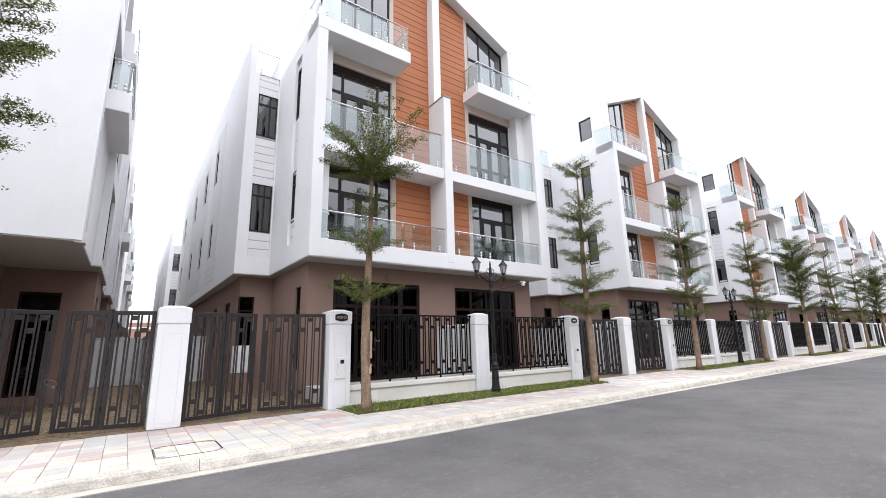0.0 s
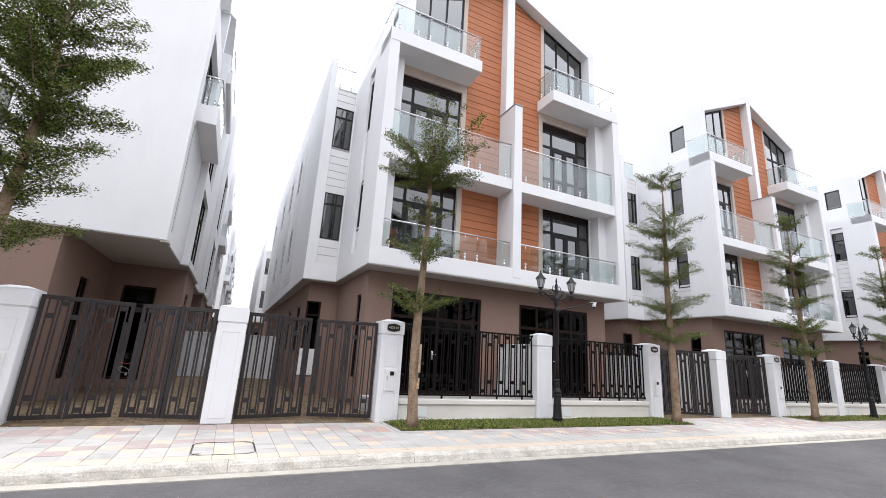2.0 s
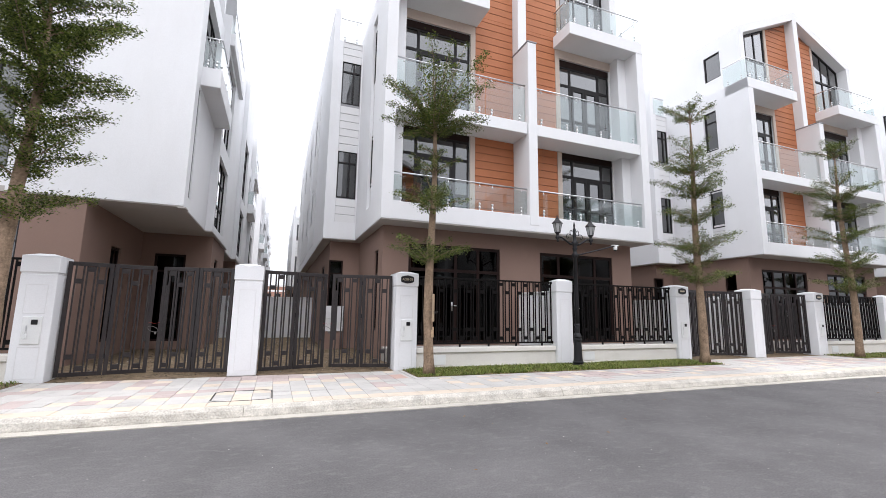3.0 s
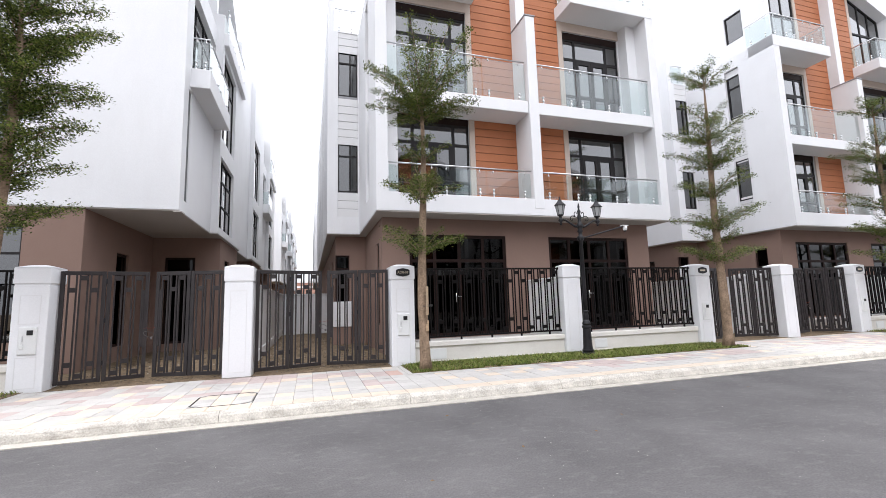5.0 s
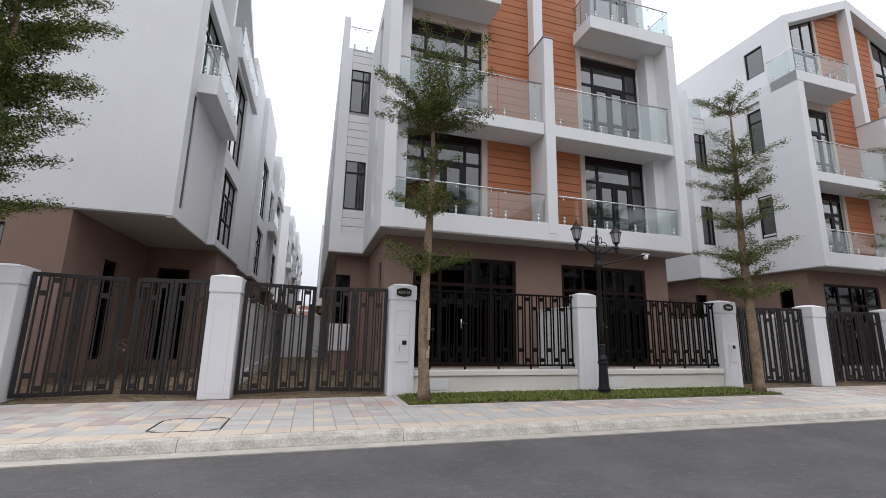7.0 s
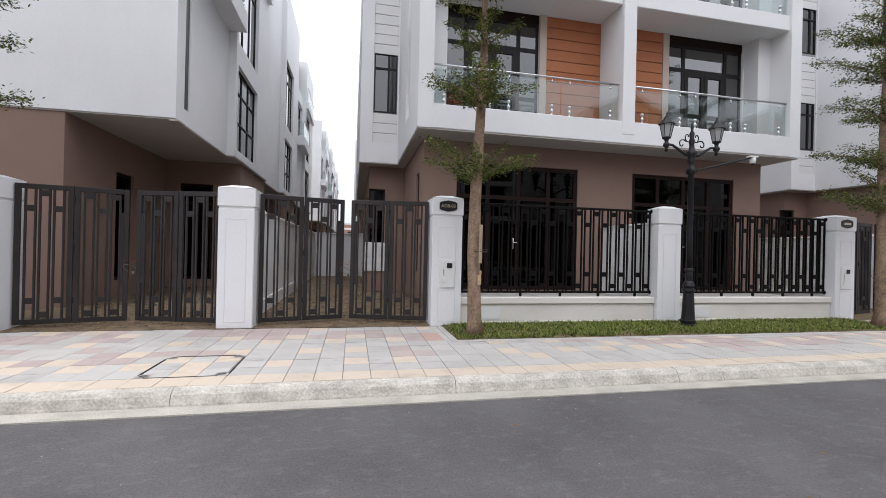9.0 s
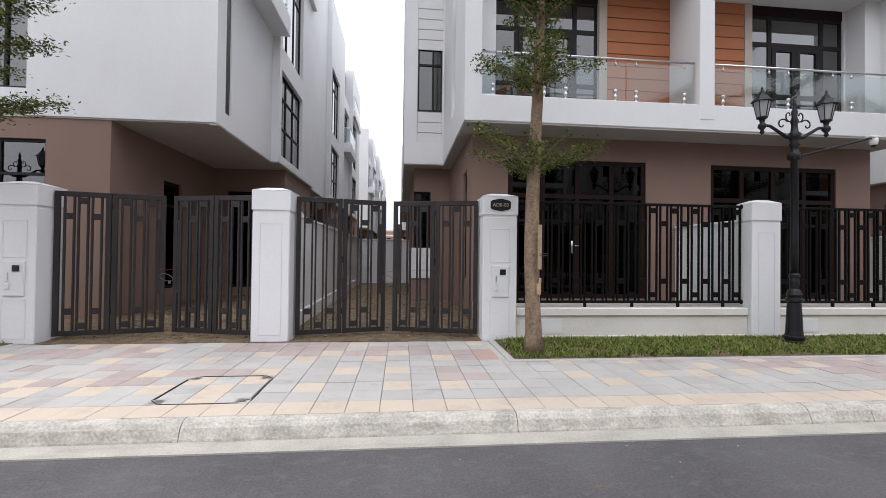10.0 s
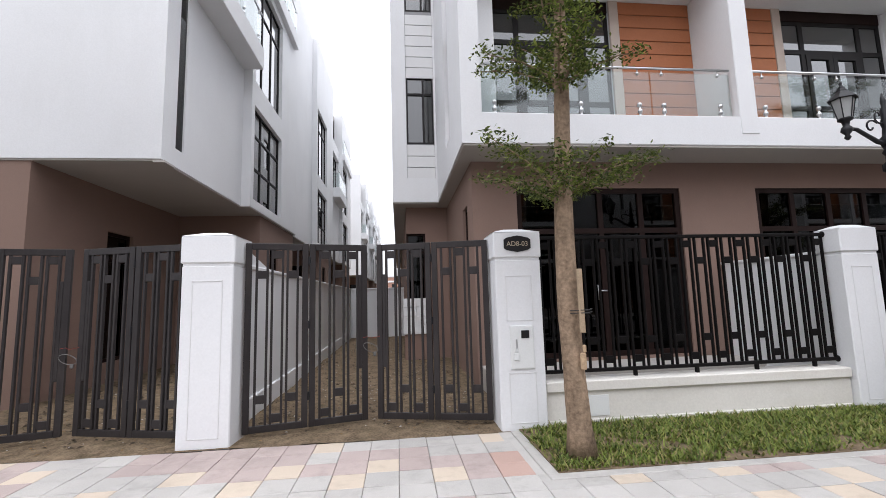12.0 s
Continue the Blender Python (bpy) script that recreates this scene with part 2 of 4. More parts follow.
    def data(self, name, mat, smooth=False, weld=False):
        me = bpy.data.meshes.new(name)
        me.from_pydata(self.v, [], self.f)
        me.materials.append(mat)
        bm = bmesh.new()
        bm.from_mesh(me)
        if weld:
            bmesh.ops.remove_doubles(bm, verts=bm.verts, dist=0.0004)
        bmesh.ops.recalc_face_normals(bm, faces=bm.faces)
        bm.to_mesh(me)
        bm.free()
        if smooth:
            me.polygons.foreach_set("use_smooth", [True] * len(me.polygons))
        return me


def part(name, mesh, mat, parent=None, label="", smooth=False, weld=False):
    """One mesh object under a thing or a part."""
    ob = new(name, mesh.data(name, mat, smooth, weld) if isinstance(mesh, Mesh) else mesh)
    ob.parent = parent
    return tagged(ob, label)


def thing(name, label, category, group="", m=None):
    ob = new(name)
    ob.empty_display_size = 0.2
    if m is not None:
        ob.matrix_basis = m
    return tagged(ob, label, category, group)


def setting(name, mesh, mat, label="", smooth=False):
    return tagged(part(name, mesh, mat, None, label, smooth), kind="structure")


# ---- windows, railings, cladding ----
FULL = True  # far houses: whole panes, joined boards, no spigots
def window(house, axis, p, a0, a1, z0, z1, cols, rows, inward, mat=None, bar=0.05, label=""):
    """A framed window in the plane p; cols and rows: where mullions and transoms stand, as fractions. inward: +1 or -1 along the axis."""
    fr, d = Mesh(), 0.07 * inward
    xs = [a0] + [a0 + (a1 - a0) * c for c in cols] + [a1]
    zs = [z0] + [z0 + (z1 - z0) * r for r in rows] + [z1]
    inset = lambda row, i: (row[i] + (bar if i == 0 else bar * 0.5), row[i + 1] - (bar if i == len(row) - 2 else bar * 0.5))
    lights = [(*inset(xs, i), *inset(zs, j)) for i in range(len(xs) - 1) for j in range(len(zs) - 1)]
    fr.wall(axis, p, p + d, a0, a1, z0, z1, lights)
    w = part("window", fr, mat or ALU, house, label, weld=True)
    q = p + d * 0.5
    for b0, b1, c0, c1 in lights if FULL else [(a0 + 0.02, a1 - 0.02, z0 + 0.02, z1 - 0.02)]:
        g = Mesh()
        g.box(q, q + 0.008, b0 - 0.005, b1 + 0.005, c0 - 0.005, c1 + 0.005) if axis == "x" else g.box(b0 - 0.005, b1 + 0.005, q, q + 0.008, c0 - 0.005, c1 + 0.005)
        part("pane", g, DOORGLASS if mat is TIMBER else WINGLASS, w).visible_shadow = False
    return w


def balcony_doors(house, p, a0, a1, z0, z1):
    """A glazed screen: narrow side lights, a transom light and two framed leaves with low middle rails."""
    L, zt = a1 - a0, z0 + (z1 - z0) * 0.76
    b0, b1, mid = a0 + L * 0.22, a1 - L * 0.22, (a0 + a1) / 2
    fr, e = Mesh(), 0.045
    zm = z0 + (zt - z0) * 0.42
    lights = [(b0 + e, b1 - e, zt + e, z1 - 0.06)]
    for c0, c1 in ((a0, b0), (b1, a1)):
        l0, l1 = c0 + (0.06 if c0 == a0 else e), c1 - (0.06 if c1 == a1 else e)
        lights += [(l0, l1, zt + e, z1 - 0.06), (l0, l1, zm + e, zt - e), (l0, l1, z0 + 0.06, zm - e)]
    fr.wall("y", p, p + 0.07, a0, a1, z0, z1, lights + [(b0 + e, b1 - e, z0 + 0.03, zt - e)])
    w = part("window", fr, ALU, house, "dark brown aluminium balcony doors with fixed lights", weld=True)
    for c0, c1 in ((b0 + e, mid), (mid, b1 - e)):
        panes = [(c0 + 0.10, c1 - 0.10, zm + 0.05, zt - e - 0.10), (c0 + 0.10, c1 - 0.10, z0 + 0.18, zm - 0.05)]
        lf = part("leaf", Mesh().wall("y", p - 0.012, p + 0.045, c0 + 0.004, c1 - 0.004, z0 + 0.034, zt - e - 0.004, panes), ALU, w, weld=True)
        hx = c1 - 0.05 if c1 == mid else c0 + 0.05
        if FULL:
            part("door_handle", Mesh().box(hx - 0.014, hx + 0.014, p - 0.03, p - 0.012, z0 + 1.0, z0 + 1.18, 0.004), PLATE, lf)
        lights += panes
    for q0, q1, r0, r1 in lights if FULL else [(a0 + 0.02, a1 - 0.02, z0 + 0.02, z1 - 0.02)]:
        part("pane", Mesh().box(q0 - 0.005, q1 + 0.005, p + 0.02, p + 0.028, r0 - 0.005, r1 + 0.005), WINGLASS, w).visible_shadow = False
    return w


def railing(house, runs, z, height=0.85):
    """A glass railing: chrome handrail, panes on chrome spigots. runs: ((x0, y0), (x1, y1)) lines."""
    rail = Mesh().tube([(x, y, z + height) for x, y in [runs[0][0]] + [r[1] for r in runs]], 0.022, 10)
    ob = part("railing", rail, CHROME, house, "round brushed steel handrail over clear glass panes", True)
    for (x0, y0), (x1, y1) in runs:
        length = math.hypot(x1 - x0, y1 - y0)
        n = max(1, round(length / 1.25)) if FULL else 1
        ux, uy = (x1 - x0) / length, (y1 - y0) / length
        for i in range(n):
            s0, s1 = length * i / n + 0.012, length * (i + 1) / n - 0.012
            g, e = Mesh(), 0.006
            c = [(x0 + ux * s - uy * k, y0 + uy * s + ux * k) for s, k in ((s0, -e), (s1, -e), (s1, e), (s0, e))]
            zb, zt = z + 0.05, z + height - 0.07
            g.poly([(x, y, zb) for x, y in c] + [(x, y, zt) for x, y in c], [(3, 2, 1, 0), (4, 5, 6, 7), (0, 1, 5, 4), (1, 2, 6, 5), (2, 3, 7, 6), (3, 0, 4, 7)])
            part("glass_pane", g, RAILGLASS, ob).visible_shadow = False
            for s in (s0 + min(0.2, length * 0.2), s1 - min(0.2, length * 0.2)) if FULL else ():
                q = Mesh().lathe([(0.032, z), (0.034, z + 0.015), (0.018, z + 0.03), (0.018, z + 0.07), (0.036, z + 0.085), (0.036, z + 0.125), (0.018, z + 0.14), (0.018, z + 0.18), (0.036, z + 0.195), (0.036, z + 0.235), (0.012, z + 0.25)], x0 + ux * s, y0 + uy * s, 8)
                part("spigot", q, CHROME, ob, smooth=True)
                part("rail_clip", Mesh().lathe([(0.022, zt - 0.05), (0.024, zt - 0.01), (0.010, zt), (0.010, z + height)], x0 + ux * s, y0 + uy * s, 8), CHROME, ob, smooth=True)
    return ob


def cladding(house, axis, p, out, a0, a1, z0, z1, step, mat, back, label, top=None, holes=()):
    """Boards on a backing; out: +1 or -1, the way the boards face; top: optional height of the upper edge at a."""
    bk, t = Mesh(), 0.012
    zt = top if top else (lambda a: z1)
    ring = [(a0, z0), (a1, z0), (a1, zt(a1)), (a0, zt(a0))]
    if holes:
        bk.wall(axis, p, p + out * t, a0, a1, z0, z1, holes)
    elif axis == "y":
        bk.prism(ring, p, p + out * t)
    else:
        bk.box(p, p + out * t, a0, a1, z0, z1)
    base = part("cladding", bk, back, house, label, weld=True)
    shared, z, joined = {}, z0, Mesh()
    while z < max(zt(a0), zt(a1)) - 0.03:
        h = min(step - 0.016, z1 - z) if not top else step - 0.016
        cuts = [(a0 + 0.004, a1 - 0.004)]
        for b0, b1, c0, c1 in holes:
            if c0 < z + h * 0.5 < c1:
                cuts = [q for s0, s1 in cuts for q in ((s0, min(s1, b0)), (max(s0, b1), s1)) if q[1] - q[0] > 0.03]
        for s0, s1 in cuts:
            pl = Mesh()
            if top and z + h > min(zt(a0), zt(a1)):
                lo, hi = zt(s0), zt(s1)
                r = [(s0, z), (s1, z), (s1, min(z + h, hi)), (s0, min(z + h, lo))]
                if hi <= z or lo <= z:
                    k = s0 + (z - lo) / (hi - lo) * (s1 - s0)
                    r = [(s0, z), (k, z), (s0, min(z + h, lo))] if hi <= z else [(k, z), (s1, z), (s1, min(z + h, hi))]
                if max(lo, hi) < z + 0.03:
                    continue
                (pl if FULL else joined).prism(r, p + out * t, p + out * 0.032)
                if FULL:
                    part("board", pl, mat, base)
            elif not FULL:
                q0, q1 = p + out * t, p + out * 0.032
                joined.box(q0, q1, s0, s1, z, z + h) if axis == "x" else joined.box(s0, s1, q0, q1, z, z + h)
            else:
                key = (round(s0, 3), round(s1, 3), round(h, 3))
                if key not in shared:
                    q0, q1 = p + out * t, p + out * 0.032
                    pl.box(q0, q1, s0, s1, 0, h, 0.006) if axis == "x" else pl.box(s0, s1, q0, q1, 0, h, 0.006)
                    shared[key] = pl.data("board", mat)
                part("board", shared[key], mat, base).location = (0, 0, z)
        z += step
    if not FULL:
        tagged(part("boards", joined, mat, base), kind="stuff")
    return base


# ---- the semi-detached houses ----
PITCH, CENTRE = 15.44, 8.10
FRONT, RECESS, GABLE, BAY = 1.48, 2.45, 2.05, 5.50
SOFF, F2, F3A, F3B, F4A, F4B = 3.95, 4.45, 7.12, 7.50, 11.05, 11.50
EAVE, APEX, HALF = 14.45, 16.30, 4.20
DEEP = 27.0
SIDE_STRIPS = ((9.9, 12.4, ((11.3, 12.1),)), (14.0, 20.6, ((14.6, 15.5), (18.8, 19.8))), (23.4, 26.2, ((24.4, 25.4),)))
slope = lambda a: APEX - 0.40 - (APEX - EAVE) * abs(a) / HALF


def house(m):
    h = thing("house", "white semi-detached house, orange cladding, glass balconies, brown ground floor", "house", "houses along the street", m)
    # ground floor, brown
    g = Mesh()
    doors = [(-3.78, -0.78, 0.55, 3.45), (0.70, 3.70, 0.55, 3.45)]
    g.wall("y", 2.28, 2.50, -4.55, 4.55, 0.0, SOFF, doors)
    for s in (-1, 1):
        slot = [(2.85, 3.35, 0.9, 3.28)]
        g.wall("x", s * 4.33, s * 4.55, 2.50, 6.0, 0.0, SOFF, slot)
        g.wall("y", 6.0, 6.2, *sorted((s * 4.55, s * 5.60)), 0.0, SOFF, [(*sorted((s * 5.12, s * 5.72)), 1.35, 3.25)])
        g.wall("x", s * 5.40, s * 5.60, 6.2, DEEP, 0.0, SOFF, [(7.6, 8.6, 1.5, 3.2), (10.4, 11.4, 1.5, 3.2), (13.6, 14.6, 1.5, 3.2)])
    g.wall("y", DEEP - 0.2, DEEP, -5.4, 5.4, 0.0, SOFF)
    part("ground_floor_wall", g, BROWN, h, "brown rendered ground-floor wall")
    part("terrace", Mesh().box(-4.5, 4.5, 1.55, 2.28, 0.0, 0.50, 0.01), SOFFIT, h, "pale stone entrance terrace")
    part("interior_wall", Mesh().box(-0.1, 0.1, 2.55, 9.0, 0.5, 15.0).box(-5.0, 5.0, 9.0, 9.1, 0.5, 11.0).box(-3.9, 3.9, 9.1, 9.2, 11.0, 14.2), INTERIOR, h)
    fl = Mesh()
    for z in (0.35, 4.05, 7.22, 11.15):
        fl.box(-4.3, 4.3, 2.52, 9.0, z, z + 0.15)
    part("interior_floor", fl, FLOORING, h)
    # white storeys
    w = Mesh()
    for s in (-1, 1):
        slots = [(2.95, 3.58, 4.60, 11.0)]
        w.wall("x", s * 4.50, s * 4.82, FRONT, 6.1, SOFF, F4B, slots)
        w.wall("x", s * 5.70, s * 5.92, BAY, DEEP, SOFF, 12.7, [(a, b_, z, z + 1.75) for _, _, ws in SIDE_STRIPS for a, b_ in ws for z in (5.36, 8.88)])
        w.wall("y", BAY, BAY + 0.2, *sorted((s * 4.82, s * 5.70)), SOFF, 11.45, [(*sorted((s * 4.86, s * 5.56)), 4.55, 11.42)])
        w.wall("y", DEEP - 0.2, DEEP, *sorted((0, s * 5.7)), SOFF, 12.0)
    up = [(*sorted((s * 1.78, s * 4.08)), z0, z1) for s in (-1, 1) for z0, z1 in ((4.25, 7.16), (7.42, 10.72))]
    w.wall("y", RECESS, RECESS + 0.2, -4.5, 4.5, SOFF + 0.02, F4A, up)
    part("upper_wall", w, WHITE, h)
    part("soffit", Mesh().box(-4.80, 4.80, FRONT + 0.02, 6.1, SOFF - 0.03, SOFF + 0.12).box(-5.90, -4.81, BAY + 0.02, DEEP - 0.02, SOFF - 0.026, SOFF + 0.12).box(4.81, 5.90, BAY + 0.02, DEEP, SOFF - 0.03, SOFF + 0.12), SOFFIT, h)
    # the front frame: slabs, fins
    b = Mesh().box(-4.52, 4.52, FRONT, FRONT + 0.22, SOFF, F2, 0.012)
    part("first_floor_band", b, WHITE, h)
    for s in (-1, 1):
        a0, a1 = sorted((s * 0.17, s * 4.52))
        q = Mesh().box(a0, a1, FRONT + 0.06, FRONT + 0.2, F3A, F3B, 0.012).box(a0, a1, FRONT + 0.2, RECESS, F3A + 0.002, F3A + 0.2)
        part("balcony", q, WHITE, h)
        a0, a1 = sorted((s * 1.54, s * 4.82))
        q = Mesh().box(a0, a1, FRONT - 0.012, RECESS + 0.02, F4A, F4B, 0.012)
        part("top_balcony", q, WHITE, h)
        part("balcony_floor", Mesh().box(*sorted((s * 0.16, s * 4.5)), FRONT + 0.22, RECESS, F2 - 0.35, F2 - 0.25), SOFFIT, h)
        inset = Mesh().box(*sorted((s * 4.12, s * 4.5)), FRONT + 0.55, RECESS + 0.005, F2 - 0.2, F4A)
        part("corner_pier", inset, WHITE, h)
        # lintel and jamb trim round the balcony doors
        for z0, z1, zt in ((4.25, 7.16, F3A), (7.42, 10.72, F4A)):
            t = Mesh().box(*sorted((s * 1.60, s * 4.12)), RECESS - 0.04, RECESS + 0.01, z1, zt + 0.004, 0.004)
            t.box(*sorted((s * 1.60, s * 1.78)), RECESS - 0.045, RECESS + 0.01, z0, z1, 0.004)
            part("door_surround", t, BEIGE, h)
        railing(h, [((s * 0.2, FRONT + 0.1), (s * 4.48, FRONT + 0.1))], F2)
        railing(h, [((s * 0.2, FRONT + 0.13), (s * 4.48, FRONT + 0.13))], F3B, 1.28)
        railing(h, [((s * 1.6, RECESS), (s * 1.6, FRONT + 0.06)), ((s * 1.6, FRONT + 0.06), (s * 4.75, FRONT + 0.06)), ((s * 4.75, FRONT + 0.06), (s * 4.75, GABLE + 0.5))], F4B, 0.95)
        for z0, z1 in ((4.25, 7.16), (7.42, 10.72)):
            part("door_head", Mesh().box(s * 1.78, s * 4.08, RECESS + 0.03, RECESS + 0.16, z1 - 0.24, z1, 0.004), TIMBER, h, "dark brown box over the balcony doors")
            balcony_doors(h, RECESS + 0.05, *sorted((s * 1.78, s * 4.08)), z0, z1 - 0.24)
        for a0, a1, z0, z1 in ((0.16, 1.60, F2 - 0.2, F3A), (0.16, 1.60, F3B - 0.1, 11.46)):
            cladding(h, "y", RECESS, -1, *sorted((s * a0, s * a1)), z0, z1, 0.262, ORANGE, JOINT, "horizontal orange boards")
        cladding(h, "y", RECESS, -1, *sorted((s * 0.16, s * 1.70)), 11.46, 15.0, 0.262, ORANGE, JOINT, "horizontal orange boards under the gable", top=lambda a: slope(a) - 0.02)
        # top storey window under the slope
        a0, a1 = 1.86, 3.88
        z0, zm = 11.5, 13.25
        head = Mesh().prism([(s * a0, slope(a0) - 0.09), (s * a1, slope(a1) - 0.09), (s * a1, slope(a1) + 0.02), (s * a0, slope(a0) + 0.02)], RECESS - 0.002, RECESS + 0.068)
        gw = part("gable_window", head, ALU, h)
        for k in range(4):
            a = a0 + 0.03 + (a1 - a0 - 0.06) * k / 3
            part("mullion", Mesh().box(s * a - 0.03, s * a + 0.03, RECESS + 0.003, RECESS + 0.065, z0 + 0.06, slope(a) - 0.05), ALU, gw)
        part("transom", Mesh().box(*sorted((s * a0, s * a1)), RECESS - 0.004, RECESS + 0.06, zm, zm + 0.08), ALU, gw)
        part("sill", Mesh().box(*sorted((s * a0, s * a1)), RECESS - 0.003, RECESS + 0.06, z0, z0 + 0.06), ALU, gw)
        for k in range(3):
            u0, u1 = a0 + (a1 - a0) * k / 3, a0 + (a1 - a0) * (k + 1) / 3
            gp = Mesh().prism([(s * u0, z0), (s * u1, z0), (s * u1, slope(u1)), (s * u0, slope(u0))], RECESS + 0.03, RECESS + 0.04)
            part("pane", gp, WINGLASS, gw).visible_shadow = False
        part("gable_jamb", Mesh().prism([(s * 1.70, 11.46), (s * 1.86, 11.46), (s * 1.86, slope(1.86)), (s * 1.70, slope(1.70))], RECESS - 0.04, RECESS + 0.1), BEIGE, h)
        # gable cheek and roof slope
        side = Mesh().wall("x", s * (HALF - 0.3), s * HALF, GABLE, 13.0, F4B, EAVE - 0.25, [(3.0, 3.8, 12.5, 13.75)])
        part("gable_wall", side, WHITE, h)
        window(h, "x", s * (HALF - 0.05), 3.0, 3.8, 12.5, 13.75, (), (), -s)
        r = Mesh().prism([(0, APEX), (s * HALF, EAVE), (s * HALF, EAVE - 0.32), (s * (HALF - 0.3), EAVE - 0.28), (0, APEX - 0.40)], GABLE, 13.0)
        part("roof_slope", r, WHITE, h, "white roof slope")
        # side slot: siding with two windows
        cladding(h, "x", s * 4.70, s, 2.95, 3.58, 4.60, 11.0, 0.29, SIDING, GREYJOINT, "white horizontal siding", holes=[(2.965, 3.565, 5.32, 7.02), (2.965, 3.565, 8.86, 10.7)])
        for z0, z1 in ((5.32, 7.02), (8.86, 10.7)):
            window(h, "x", s * 4.74, 2.97, 3.56, z0, z1, (), (0.72,), -s)
        # bay front: siding, two windows, glass parapet
        a0, a1 = sorted((s * 4.86, s * 5.56))
        cladding(h, "y", BAY + 0.06, -1, a0, a1, 4.55, 11.42, 0.29, SIDING, GREYJOINT, "white horizontal siding", holes=[(a0 + 0.015, a1 - 0.015, 5.43, 7.20), (a0 + 0.015, a1 - 0.015, 8.98, 10.70)])
        for z0, z1 in ((5.43, 7.20), (8.98, 10.70)):
            window(h, "y", BAY + 0.05, a0, a1, z0, z1, (0.62,), (0.74,), 1)
        railing(h, [((s * 4.9, BAY + 0.1), (s * 5.68, BAY + 0.1))], 11.45, 0.95)
        for y0, y1, ws in SIDE_STRIPS:
            cladding(h, "x", s * 5.905, s, y0, y1, 4.35, 11.4, 0.29, SIDING, GREYJOINT, "white horizontal siding", holes=[(a, c, z, z + 1.75) for a, c in ws for z in (5.36, 8.88)])
            for a, c in ws:
                for z in (5.36, 8.88):
                    window(h, "x", s * 5.88, a, c, z, z + 1.75, (), (0.72,), -s)
        for y in (7.6, 10.4, 13.6):
            window(h, "x", s * 5.56, y, y + 1.0, 1.5, 3.2, (0.5,), (), -s)
        window(h, "x", s * 4.50, 2.85, 3.35, 0.9, 3.28, (), (0.7,), -s, TIMBER)
        window(h, "y", 6.06, *sorted((s * 5.12, s * 5.72)) if s > 0 else (-5.60, -5.12), 1.35, 3.25, (), (0.75,), 1, TIMBER)
        pier = part("sill_pier", Mesh().box(*sorted((s * 5.08, s * 5.70)), 5.74, 5.98, 0.76, 1.62), WHITE, h, "white tiled panel under the window")
        part("plinth", Mesh().box(*sorted((s * 5.10, s * 5.68)), 5.76, 5.98, 0.05, 0.76), BROWN, h)
        for i in range(4):
            for a0, a1 in ((5.07, 5.387), (5.393, 5.71)):
                part("tile", Mesh().box(*sorted((s * a0, s * a1)), 5.72, 5.738, 0.77 + i * 0.214, 0.977 + i * 0.214, 0.004), WHITE, pier)
    # fin between the halves
    part("party_fin", Mesh().box(-0.16, 0.16, FRONT - 0.01, RECESS, F2 - 0.3, 10.28, 0.012), WHITE, h)
    part("fin_cap", Mesh().box(-0.18, 0.18, FRONT - 0.03, RECESS, 10.28, 10.33, 0.006), GREYJOINT, h)
    part("gable_fin", Mesh().box(-0.16, 0.16, GABLE + 0.003, RECESS + 0.01, 10.28, APEX - 0.3), WHITE, h)
    part("flat_roof", Mesh().box(-4.5, 4.5, RECESS + 0.02, DEEP, F4A + 0.05, F4B - 0.03).box(-5.72, -4.5, BAY + 0.2, DEEP, 11.1, 11.42).box(4.5, 5.72, BAY + 0.2, DEEP, 11.1, 11.42), SOFFIT, h)
    # entrance doors
    for a0, a1 in ((-3.78, -0.78), (0.70, 3.70)):
        d = window(h, "y", 2.31, a0, a1, 0.55, 3.45, (0.25, 0.5, 0.75), (0.74,), 1, TIMBER, 0.09, "dark brown four-leaf glazed entrance doors")
        hx = (a0 + a1) / 2 - 0.12
        hd = Mesh().box(hx - 0.025, hx + 0.025, 2.29, 2.305, 1.50, 1.76, 0.005).tube([(hx, 2.30, 1.66), (hx, 2.25, 1.66), (hx + 0.13, 2.25, 1.655)], 0.012)
        part("door_handle", hd, CHROME, d, "chrome lever handle", True)
    return h


first = house(pose(CENTRE, 0, 0))
for k in (1, 2):
    copy_thing(first, pose(CENTRE + PITCH * k, 0, 0))
FULL = False
plain = house(pose(CENTRE + PITCH * 3, 0, 0))
for k in range(4, 8):
    copy_thing(plain, pose(CENTRE + PITCH * k, 0, 0))
FULL = True

